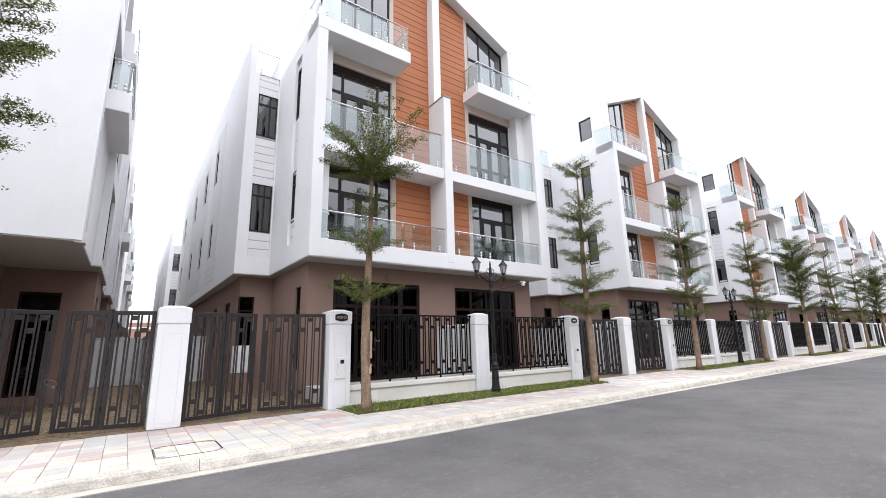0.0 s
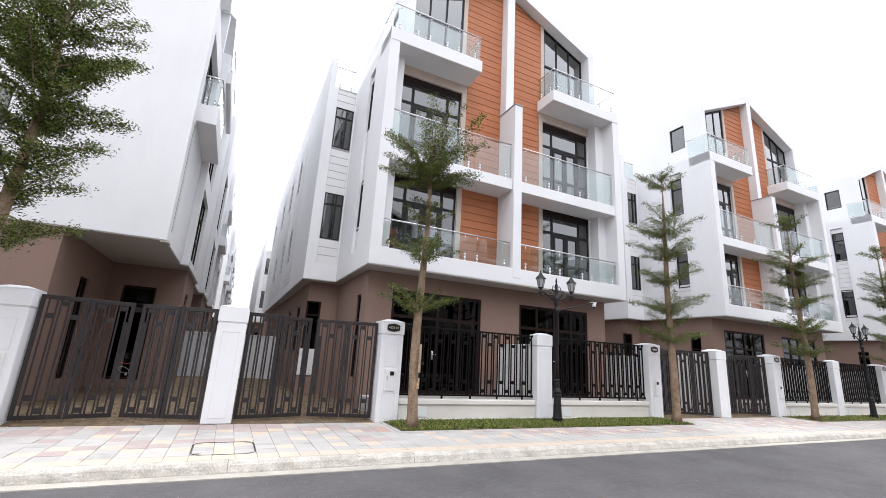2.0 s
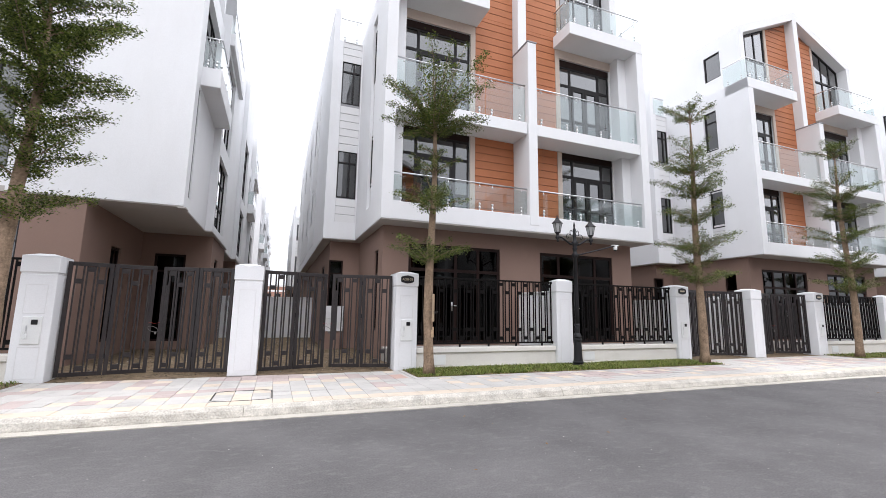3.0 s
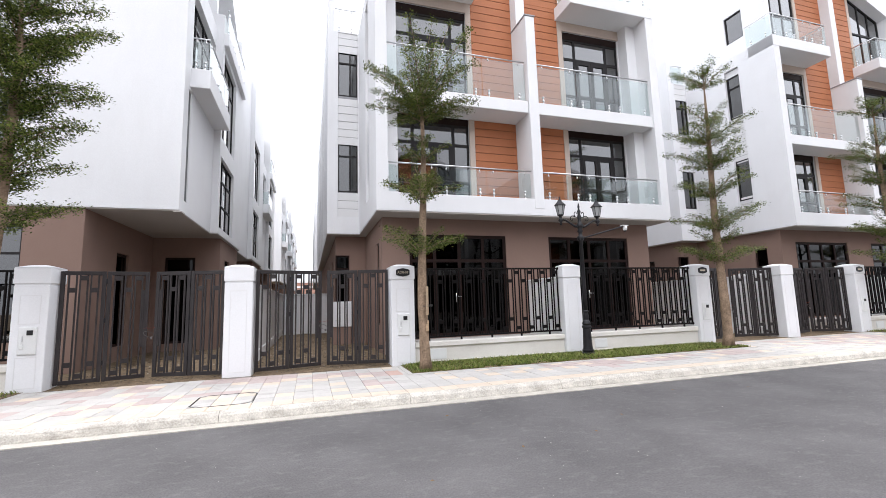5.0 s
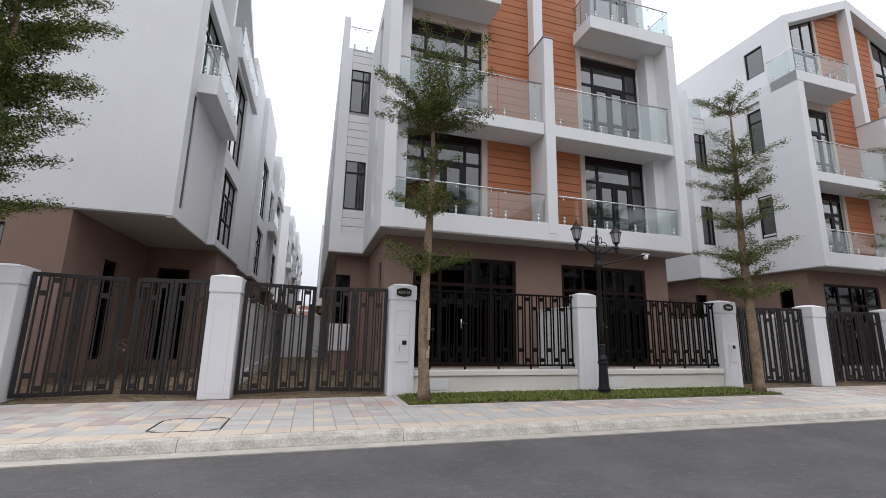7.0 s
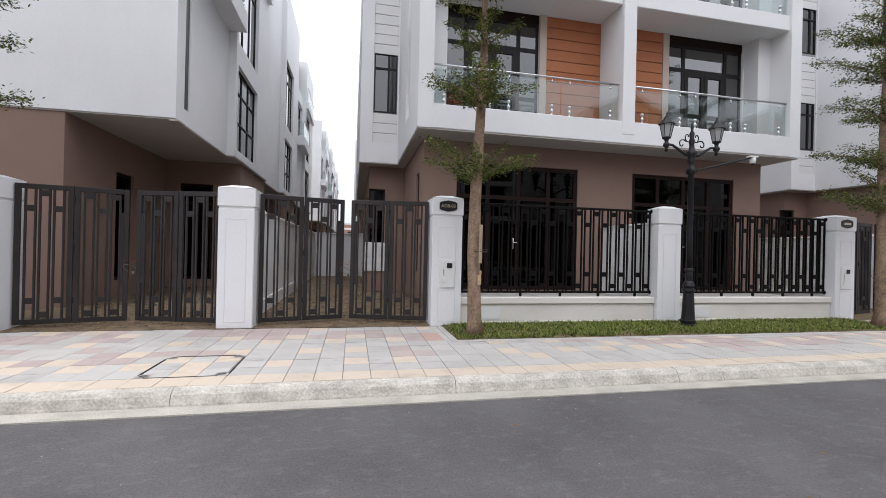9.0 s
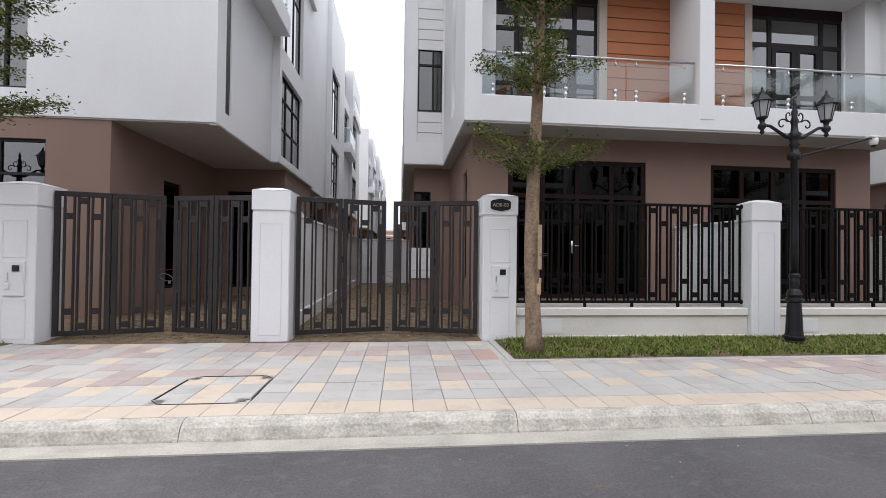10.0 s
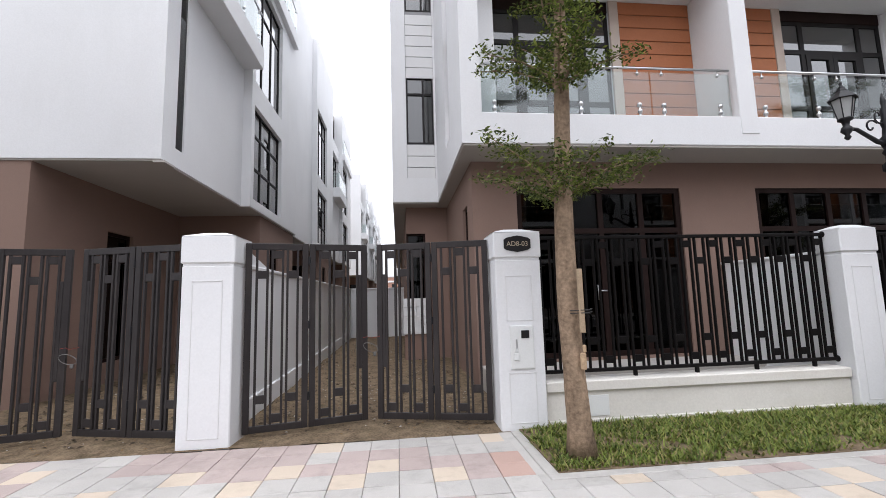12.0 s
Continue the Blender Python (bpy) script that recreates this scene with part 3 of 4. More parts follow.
# ---- the corner house beside the passage: its balconies face the passage ----
def corner_house(m, gables=True, balconies=True):
    h = thing("house", "white corner house, overhanging upper storeys, brown base", "house", "houses along the passage", m)
    X, Y0, Y1, B, X2 = -1.46, 2.30, 10.45, 5.80, -1.25
    g = Mesh()
    g.wall("y", Y0 + 0.04, Y0 + 0.24, -9.5, -3.38, 0.0, SOFF, [(-7.0, -4.52, 0.9, 3.52)])
    g.wall("x", -3.58, -3.38, Y0 + 0.24, 6.9, 0.0, SOFF, [(4.2, 5.0, 0.55, 3.1)])
    g.wall("y", 6.9, 7.1, -3.58, X2 - 0.1, 0.0, SOFF, [(-3.0, -2.1, 0.4, 3.25)])
    g.wall("x", X2 - 0.3, X2 - 0.1, 7.1, Y1, 0.0, SOFF, [(7.8, 8.7, 1.2, 3.25)])
    part("ground_floor_wall", g, BROWN, h, "brown rendered ground-floor wall")
    window(h, "y", Y0 + 0.10, -7.0, -4.52, 0.9, 3.52, (0.33, 0.66), (0.75,), 1, None, 0.05)
    window(h, "x", -3.44, 4.2, 5.0, 0.55, 3.1, (), (0.78,), -1, TIMBER, 0.07)
    window(h, "y", 6.95, -3.0, -2.1, 0.4, 3.25, (), (0.80,), 1, TIMBER, 0.07)
    window(h, "x", X2 - 0.16, 7.8, 8.7, 1.2, 3.25, (0.5,), (), -1, TIMBER, 0.06)
    w = Mesh()
    hi = 13.4 if gables else 13.5
    w.wall("y", Y0, Y0 + 0.25, -4.85, X, SOFF, hi)
    w.wall("y", Y0 + 0.14, Y0 + 0.34, -9.5, -4.85, SOFF, hi, [(-5.82, -4.95, 4.5, 7.0), (-5.82, -4.95, 9.40, 10.72)])
    w.wall("x", X - 0.25, X, Y0 + 0.25, B, SOFF, 11.0 if balconies else 13.5, [(2.72, 3.0, 4.27, 7.3), (2.9, 5.65, 7.85, 10.3)] if balconies else [])
    w.wall("x", X2 - 0.25, X2, B + 0.2, Y1, SOFF, 11.6 if gables else 13.5, [(6.02, 8.52, 4.17, 6.60), (6.02, 8.46, 7.24, 10.3)])
    w.wall("y", B, B + 0.2, X - 0.3, X2, SOFF, 11.6 if gables else 13.5)
    part("upper_wall", w, WHITE, h)
    if balconies:
        part("side_slot", Mesh().box(X - 0.06, X - 0.03, 2.72, 3.0, 4.27, 7.3), DOORGLASS, h, "narrow tinted slot window")
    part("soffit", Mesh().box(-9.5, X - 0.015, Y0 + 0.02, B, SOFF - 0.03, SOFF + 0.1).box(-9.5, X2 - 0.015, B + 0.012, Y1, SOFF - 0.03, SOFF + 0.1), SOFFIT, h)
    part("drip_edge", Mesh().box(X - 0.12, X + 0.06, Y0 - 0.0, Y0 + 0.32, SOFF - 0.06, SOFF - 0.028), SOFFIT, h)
    if balconies:
        b = Mesh().box(X - 0.02, X + 0.48, 2.80, 5.76, 7.40, 7.94, 0.012)
        part("balcony", b, WHITE, h, "white projecting balcony")
        railing(h, [((X + 0.02, 2.86), (X + 0.42, 2.86)), ((X + 0.42, 2.86), (X + 0.42, 5.7))], 7.94, 0.9)
        part("balcony", Mesh().box(X - 0.02, X + 0.36, 5.84, 10.0, 10.5, 10.95, 0.012), WHITE, h, "white projecting balcony")
        railing(h, [((X + 0.30, 5.9), (X + 0.30, 9.9))], 10.95, 0.9)
    window(h, "x", X2 - 0.10, 6.02, 8.52, 4.17, 6.60, (0.33, 0.66), (0.36, 0.72), -1)
    window(h, "x", X2 - 0.10, 6.02, 8.46, 7.24, 10.3, (0.33, 0.66), (0.75,), -1)
    if balconies:
        window(h, "x", X - 0.16, 2.9, 5.65, 7.85, 10.3, (0.33, 0.66), (0.75,), -1)
    window(h, "y", Y0 + 0.20, -5.82, -4.95, 4.5, 7.0, (0.5,), (0.74,), 1)
    window(h, "y", Y0 + 0.20, -5.82, -4.95, 9.40, 10.72, (), (0.5,), 1)
    part("balcony", Mesh().box(-9.5, -4.9, Y0 - 0.35, Y0 + 0.45, 10.95, 11.5, 0.012), WHITE, h, "white projecting balcony")
    # gables that face the passage
    if not gables:
        part("flat_roof", Mesh().box(-9.5, X - 0.3, Y0 + 0.02, Y1, 13.0, 13.3), SOFFIT, h)
    for y0, y1, top, mid in ((Y0, B, 13.3, 15.2), (B, Y1, 13.3, 14.8)) if gables else ():
        ym = (y0 + y1) / 2
        r = [(y0 + 0.26, 11.0), (y1, 11.0), (y1, top), (ym, mid), (y0 + 0.26, top)]
        gm = Mesh()
        gm.poly([(X - 1.2, y, z) for y, z in r] + [(X - 0.9, y, z) for y, z in r], [(0, 1, 2, 3, 4), (9, 8, 7, 6, 5)] + [(i, (i + 1) % 5, (i + 1) % 5 + 5, i + 5) for i in range(5)])
        part("gable_wall", gm, WHITE, h)
        rf = Mesh()
        for ya, za, yb, zb in ((y0 + 0.02, top, ym, mid), (ym, mid, y1 - 0.02, top)):
            ring = [(ya, za), (yb, zb), (yb, zb + 0.3), (ya, za + 0.3)]
            rf.poly([(X - 8.0, y, z) for y, z in ring] + [(X - 0.1, y, z) for y, z in ring], [(0, 1, 2, 3), (7, 6, 5, 4)] + [(i, (i + 1) % 4, (i + 1) % 4 + 4, i + 4) for i in range(4)])
        part("roof_slope", rf, WHITE, h, "white roof slope")
        part("gable_fin", Mesh().box(X - 1.2, X - 0.1, y0 + 0.25, y0 + 0.5, 10.9, top + 0.1), WHITE, h)
    part("interior_wall", Mesh().box(-8.0, -7.8, Y0 + 0.7, Y1, 0.2, 13.0).box(-7.8, X - 0.3, Y1 - 0.2, Y1 - 0.02, 0.2, 13.0), INTERIOR, h)
    fl = Mesh()
    fl.box(-9.5, -3.6, Y0 + 0.66, Y1, 0.3, 0.45)
    for z in (7.4, 11.0):
        fl.box(-9.5, X - 0.3, Y0 + 0.66, Y1, z, z + 0.15)
    part("interior_floor", fl, FLOORING, h)
    return h


corner = corner_house(Matrix.Identity(4))
FULL = False
corner_house(pose(0.06, 8.17, 0), False, False)
flat = corner_house(pose(0.12, 16.34, 0), False)
for dx, dy in ((0.35, 33.0), (0.55, 41.1), (0.50, 49.2), (0.65, 57.3)):
    copy_thing(flat, pose(dx, dy, 0))
FULL = True
# the row behind, and the row across the street that the panes mirror
copy_thing(plain, pose(CENTRE - 0.1, 33.0, 0))
for k in range(-1, 3):
    copy_thing(plain, pose(CENTRE + PITCH * k + 3.0, -22.0, 0, 0, 0, 180))
# ---- ground, road, pavement ----
setting("ground", Mesh().poly([(-900, -900, -0.06), (900, -900, -0.06), (900, 900, -0.06), (-900, 900, -0.06)], [(0, 1, 2, 3)]), SOIL, "bare brown earth reaching the horizon")
setting("road", Mesh().box(-60, 200, -16.5, -3.17, -0.05, 0.0), ASPHALT, "dark grey asphalt road, dusty and patched")
setting("pavement_bed", Mesh().box(-60, 200, -2.83, 0.02, -0.05, 0.138), BED, "mortar bed of the pavement")
setting("far_pavement", Mesh().box(-60, 200, -20.0, -16.5, -0.05, 0.15), TILE_GREY, "grey pavement across the street")
setting("gutter", Mesh().box(-60, 200, -3.17, -2.95, -0.05, 0.012), GUTTER, "pale stained concrete gutter strip")
yard = Mesh()
nx, ny = 90, 34
grid = [(-12 + 0.36 * i, -0.035 + 0.52 * j, 0.15 + 0.03 * noise.noise((i * 0.9, j * 0.9, 3.1)) + 0.03 * noise.noise((i * 2.3, j * 2.3, 7.7))) for j in range(ny) for i in range(nx)]
yard.poly(grid, [(j * nx + i, j * nx + i + 1, (j + 1) * nx + i + 1, (j + 1) * nx + i) for j in range(ny - 1) for i in range(nx - 1)])
setting("yard", yard, SOIL, "uneven damp earth of the front yards", True)
setting("yard_beyond", Mesh().box(20.0, 200, 0.02, 40, -0.05, 0.13), SOIL, "bare earth of the further yards")
setting("yard_behind", Mesh().box(-40, 20.0, 17.1, 90, -0.05, 0.13), SOIL, "bare earth behind the houses")

# ---- pillars, gates, fences ----
PW = 0.55
def pillar(x, box, readable=False, PW=0.55, D=0.54, plate=True):
    p = thing("gate_pillar", "white rendered pillar with recessed panel" + ((", house-number plate and meter box" if plate else " and a meter box") if box else ""), "pillar", "pillars along the street", pose(x, 0, 0))
    c = 0.012
    b = Mesh().box(0.012, PW - 0.012, 0.012, D - 0.01, 0.0, 2.02, c).box(0.02, PW - 0.02, 0.02, D - 0.02, 2.02, 2.045).box(0.0, PW, 0.0, D, 2.045, 2.34, c)
    b.poly([(0, 0, 2.34), (PW, 0, 2.34), (PW, D, 2.34), (0, D, 2.34), (PW * 0.3, D * 0.3, 2.392), (PW * 0.7, D * 0.3, 2.392), (PW * 0.7, D * 0.7, 2.392), (PW * 0.3, D * 0.7, 2.392)], [(0, 1, 5, 4), (1, 2, 6, 5), (2, 3, 7, 6), (3, 0, 4, 7), (4, 5, 6, 7)])
    part("shaft", b, WHITE, p)
    for z0, z1 in (((1.33, 1.84), (0.22, 0.76)) if box else ((0.25, 1.86),)):
        rim = Mesh()
        for q in ((0.12, PW - 0.12, z0, z0 + 0.010), (0.12, PW - 0.12, z1 - 0.010, z1), (0.12, 0.13, z0, z1), (PW - 0.13, PW - 0.12, z0, z1)):
            rim.box(q[0], q[1], 0.007, 0.012, q[2], q[3], 0.003)
        part("panel_moulding", rim, SIDING, p)
    if box:
        bx = part("meter_box", Mesh().box(0.145, 0.415, -0.008, 0.012, 0.80, 1.28, 0.006).box(0.16, 0.40, -0.012, -0.008, 0.815, 1.265, 0.003), PALEBOX, p, "pale metal meter box")
        part("bell_camera", Mesh().box(0.27, 0.36, -0.025, -0.012, 1.14, 1.225, 0.006), PLATE, bx, "small black doorbell unit")
        part("latch", Mesh().box(0.205, 0.222, -0.022, -0.012, 1.03, 1.13, 0.004), CHROME, bx)
        part("padlock", Mesh().box(0.18, 0.235, -0.03, -0.012, 0.90, 0.98, 0.01).tube([(0.192, -0.02, 0.97), (0.192, -0.02, 1.01), (0.222, -0.02, 1.01), (0.222, -0.02, 0.97)], 0.006, 6), PALEBOX, bx)
        if not plate:
            return p
        ring = [(0.12, 2.15), (0.15, 2.13), (0.22, 2.115), (0.275, 2.105), (0.33, 2.115), (0.40, 2.13), (0.43, 2.15), (0.43, 2.25), (0.40, 2.27), (0.33, 2.285), (0.275, 2.295), (0.22, 2.285), (0.15, 2.27), (0.12, 2.25)]
        pl = part("number_plate", Mesh().prism(ring, -0.014, 0.0), PLATE, p, "black shaped house-number plate")
        if readable:
            lettering("AD8-03", pl, (0.275, -0.0155, 2.198), 0.078)
        else:
            part("lettering", Mesh().box(0.185, 0.365, -0.0165, -0.014, 2.175, 2.222), GOLD, pl, "pale gold house number")
    return p


def lettering(text, parent, place, size):
    cu = bpy.data.curves.new("lettering", "FONT")
    cu.body, cu.size, cu.align_x, cu.align_y, cu.extrude = text, size, "CENTER", "CENTER", 0.001
    tmp = new("lettering_curve", cu)
    me = bpy.data.meshes.new_from_object(tmp.evaluated_get(bpy.context.evaluated_depsgraph_get()))
    bpy.data.objects.remove(tmp)
    me.materials.clear()
    me.materials.append(GOLD)
    ob = part("lettering", me, GOLD, parent, "pale gold house number")
    ob.matrix_basis = pose(*place, 90, 0, 0)
    return ob


WIDE, SLIM = 0.120, 0.062
def fence(x0, x1, near=True):
    f = thing("fence_panel", "dark bronze steel fence panel on a low white wall", "fence", "fence panels along the street", pose(x0, 0, 0))
    L, y = x1 - x0, 0.22
    part("top_rail", Mesh().box(0.0, L, y - 0.025, y + 0.025, 2.27, 2.31, 0.005), IRON, f)
    bt = Mesh().box(0.0, L, y - 0.025, y + 0.025, 0.695, 0.735, 0.005)
    for k in range(5):
        bt.box(0.35 + k * (L - 0.7) / 4, 0.39 + k * (L - 0.7) / 4, y - 0.02, y + 0.02, 0.63, 0.695, 0.004)
    part("bottom_rail", bt, IRON, f)
    for x in (0.004, L - 0.004) if near else ():
        for z in (2.29, 0.715):
            part("end_flange", Mesh().tube([(x - 0.012, y, z), (x, y, z), (x + 0.012, y, z)], [0.030, 0.042, 0.030], 10), IRON, f)
    bar = Mesh().box(-0.012, 0.012, y - 0.017, y + 0.017, 0.735, 2.27, 0.003)
    blk = Mesh().box(0.012, WIDE - 0.012, y - 0.015, y + 0.015, -0.042, 0.042, 0.004)
    if near:
        bd, kd = bar.data("bar", IRON), blk.data("block", IRON)
    rest, x, i = Mesh(), L - 0.03, 0
    while x > 0.02:
        # wide gaps carry a block high or low in turn, narrow ones stay open
        left = x - (WIDE if i % 2 == 0 else SLIM)
        zs = ((2.195, 0.83) if i % 4 == 0 else (1.985, 1.05)) if i % 2 == 0 and left > 0.02 else ()
        if near:
            part("bar", bd, IRON, f).location = (x, 0, 0)
            for z in zs:
                part("block", kd, IRON, f).location = (left, 0, z)
        else:
            rest.box(x - 0.012, x + 0.012, y - 0.015, y + 0.015, 0.735, 2.27)
            for z in zs:
                rest.box(left + 0.012, x - 0.012, y - 0.014, y + 0.014, z - 0.042, z + 0.042)
        x, i = left, i + 1
    if not near:
        tagged(part("bars", rest, IRON, f), kind="stuff")
    wl_ = thing("low_wall", "low pale rendered fence wall with projecting coping", "wall", "low walls along the street", pose(x0, 0, 0))
    part("base", Mesh().box(0.0, L, 0.10, 0.34, 0.0, 0.51).box(0.0, L, 0.085, 0.355, 0.0, 0.20, 0.008), CREAM, wl_)
    part("coping", Mesh().box(0.0, L, 0.06, 0.38, 0.51, 0.63, 0.012), CREAM, wl_)
    part("access_cover", Mesh().box(0.36, 0.74, 0.088, 0.10, 0.23, 0.46, 0.004).box(0.38, 0.72, 0.085, 0.088, 0.25, 0.44), PALEBOX, wl_)


def leaf(gate, m, w, mirror=False):
    """One folding gate leaf, hinged at its origin."""
    st, h0, h1 = 0.072, 0.20, 2.29
    fr = Mesh().box(0.004, st, -0.022, 0.022, h0, h1, 0.004).box(w - st, w - 0.004, -0.022, 0.022, h0, h1, 0.004)
    fr.box(st, w - st, -0.020, 0.020, h1 - 0.075, h1, 0.004).box(st, w - st, -0.020, 0.020, h0, h0 + 0.075, 0.004)
    ob = part("leaf", fr, GATE, gate)
    ob.matrix_basis = m
    slim = (w - 2 * st) * 0.094
    wide = (w - 2 * st - 4 * slim) / 3
    bd = Mesh().box(-0.013, 0.013, -0.018, 0.018, h0 + 0.075, h1 - 0.075, 0.003).data("bar", GATE)
    kd = Mesh().box(0.008, wide - 0.008, -0.015, 0.015, -0.045, 0.045, 0.004).data("block", GATE)
    for i in range(3):
        x = st + slim + i * (slim + wide)
        part("bar", bd, GATE, ob).location = (x, 0, 0)
        part("bar", bd, GATE, ob).location = (x + wide, 0, 0)
        for z in ((2.16, 0.34) if (i == 1) != mirror else (1.93, 0.55)):
            part("block", kd, GATE, ob).location = (x, 0, z)
    if mirror:
        part("lock_panel", Mesh().box(w - st - slim + 0.013, w - st, -0.019, 0.019, 0.80, 1.92, 0.004), GATE, ob, "solid lock panel beside the meeting stile")
    return ob


def gate(x0, x1):
    g = thing("folding_gate", "dark bronze steel four-leaf folding gate, slightly ajar and wired shut", "gate", "gates along the street", pose(x0, 0, 0))
    L = x1 - x0
    y, a = 0.28, 14.5
    w = (L - 0.15) / 4 / math.cos(radians(a))
    for s in (1, -1):
        base = pose(0.012 if s > 0 else L - 0.012, y, 0)
        flip = Matrix.Identity(4) if s > 0 else pose(0, 0, 0, 0, 0, 180)
        one = base @ pose(0, 0, 0, 0, 0, s * (a - 0.6)) @ flip
        leaf(g, one, w)
        two = one @ pose(w + 0.004, 0, 0, 0, 0, s * 1.2)
        last = leaf(g, two, w, True)
        for z in (0.5, 1.3, 2.05):
            part("hinge", Mesh().lathe([(0.014, z), (0.014, z + 0.09)], 0.0, -0.02 * s, 8), CAST, last)
    cx, cy, cz = L / 2 - 0.02, y + 0.30, 1.04
    ring = [(cx + 0.085 * math.cos(t), cy + 0.02 * math.sin(t + 1), cz + 0.05 * math.sin(t) - 0.03 * math.cos(t)) for t in [i * 0.393 for i in range(17)]]
    part("wire_loop", Mesh().tube(ring, 0.004, 6), STEELWIRE, g, "loop of steel wire that ties the leaves", True)
    part("padlock", Mesh().box(cx + 0.03, cx + 0.065, cy - 0.01, cy + 0.012, cz - 0.10, cz - 0.05, 0.006), STEELWIRE, g)
    tail = [(cx - 0.09 + 0.05 * i, cy + 0.01 * (i % 2), 1.16 + 0.012 * math.sin(i * 2.1)) for i in range(5)]
    part("wire", Mesh().tube(tail, 0.002, 5), REDCABLE, g, "thin red wire")
    return g


MID, MW = 7.76, 0.53
for k in range(-1, 7):
    X = PITCH * k
    if k >= 0:
        pillar(X, False), pillar(X + 3.36, True, k == 0)
        gate(X + PW, X + 3.36)
        fence(X + 3.36 + PW, X + MID, k == 0)
    if k >= -1:
        fence(X + MID + MW, X + 12.07, k == 0)
        pillar(X + MID, False, False, MW, 0.34)
        pillar(X + 12.07, True, plate=k >= 0)
        gate(X + 12.07 + PW, X + PITCH)

# walls between the plots
def plot_wall(x0, x1, y0, y1, z, ramp):
    m = Mesh().box(x0, x1, y0, y1, 0.0, z)
    m.box(x0 - 0.03, x1 + 0.03, y0, y1, z, z + 0.05, 0.01).box(x0 - 0.03, x1 + 0.03, y0, y1, 0.0, 0.42, 0.01)
    if ramp:
        m.poly([(x, y, zz) for x in (x0, x1) for y, zz in ((y0, z), (y0 + 1.3, z + 0.05), (y0 + 0.5, z + 0.22), (y0, z + 0.26))], [(0, 1, 2, 3), (7, 6, 5, 4), (0, 4, 5, 1), (1, 5, 6, 2), (2, 6, 7, 3), (3, 7, 4, 0)])
    return m
for k in range(0, 4):
    setting("plot_wall_%d" % (2 * k + 1), plot_wall(PITCH * k + 0.17, PITCH * k + 0.37, 0.54, 17.0, 2.05, True), WHITE, "white rendered wall between plots")
    setting("plot_wall_%d" % (2 * k + 2), plot_wall(PITCH * k + 7.98, PITCH * k + 8.18, 0.36, 2.26, 2.05, False), WHITE, "white rendered wall between the twin yards")
setting("back_wall", Mesh().box(0.40, 2.7, 12.7, 12.9, 0.0, 2.03).box(0.40, 2.7, 12.66, 12.94, 2.03, 2.09, 0.01), WHITE, "white wall that ends the passage")
setting("back_wall_2", Mesh().box(-1.7, 0.14, 13.2, 13.4, 0.0, 2.03).box(-1.7, 0.14, 13.16, 13.44, 2.03, 2.09, 0.01), WHITE, "white wall that ends the passage")

# a red-brown building far down the passage
far = thing("distant_building", "red-brown building with white bands, far off", "building", m=pose(0, 96, 0))
part("wall", Mesh().box(-6, 6, 0, 8, 0, 7.2), RUST, far)
for z in (2.8, 5.6, 6.8):
    part("band", Mesh().box(-6.1, 6.1, -0.1, 0.0, z, z + 0.4), WHITE, far)
for i in range(6):
    for z in (0.9, 3.7):
        part("window", Mesh().box(-5.2 + i * 2.0, -4.2 + i * 2.0, -0.06, 0.0, z, z + 1.5, 0.02), ALU, far)

# ---- kerb stones, paving ----
kerb_ring = [(-2.83, -0.05), (-2.83, 0.150), (-2.875, 0.149), (-2.905, 0.138), (-2.94, 0.105), (-2.97, 0.03), (-2.98, -0.05)]
def kerb_mesh(L):
    k = len(kerb_ring)
    pts = [(0.003, y, z) for y, z in kerb_ring] + [(L - 0.003, y, z) for y, z in kerb_ring]
    return Mesh().poly(pts, [tuple(range(k)), tuple(range(2 * k - 1, k - 1, -1))] + [(i, i + k, (i + 1) % k + k, (i + 1) % k) for i in range(k)])
kerb = thing("kerb", "worn pale concrete kerb stones, stained and chipped", "kerb")
kd, x = {2.6: kerb_mesh(2.6).data("kerb_stone", KERB), 0.6: kerb_mesh(0.6).data("kerb_stone", KERB)}, -24.1
rnd = random.Random(5)
while x < 110:
    L = 0.6 if rnd.random() < 0.2 else 2.6
    part("kerb_stone", kd[L], KERB, kerb).location = (x, 0, rnd.uniform(-0.003, 0.002))
    x += L

T, Z0 = 0.28, 0.128
rnd = random.Random(11)
tints = {"g": TILE_GREY, "p": TILE_PINK, "c": TILE_CREAM, "r": TILE_RED}
tile_data = {k: Mesh().box(0.0025, T - 0.0025, 0.0025, T - 0.0025, 0.0, 0.024, 0.003).data("paving_tile", m) for k, m in tints.items()}
COLS0, COLS1 = -43, 364
tone = {}
for i in range(COLS0, COLS1):
    for j in range(10):
        tone[i, j] = "c" if j == 0 else "g"
for _ in range(int((COLS1 - COLS0) * 1.0)):
    i, j, w, d = rnd.randrange(COLS0, COLS1), rnd.randrange(2, 9), rnd.choice((1, 2, 2, 3)), rnd.choice((1, 2, 2, 3))
    for a in range(w):
        for b in range(d):
            if 2 <= j + b <= 9 and (i + a, j + b) in tone:
                tone[i + a, j + b] = "p"
for i in range(COLS0, COLS1):
    for j in range(2, 10):
        if rnd.random() < 0.18 and tone.get((i - 1, j)) != "c" and tone.get((i, j - 1)) != "c":
            tone[i, j] = "c"
for j in (6, 7):
    tone[11, j] = "r"
BED_X = [(3.56 + PITCH * k, 12.35 + PITCH * k) for k in range(-1, 7)]
paved = tagged(thing("pavement", "grey, pink and cream square paving tiles, some stained", "pavement"), kind="structure")
joined = {k: Mesh() for k in tints}
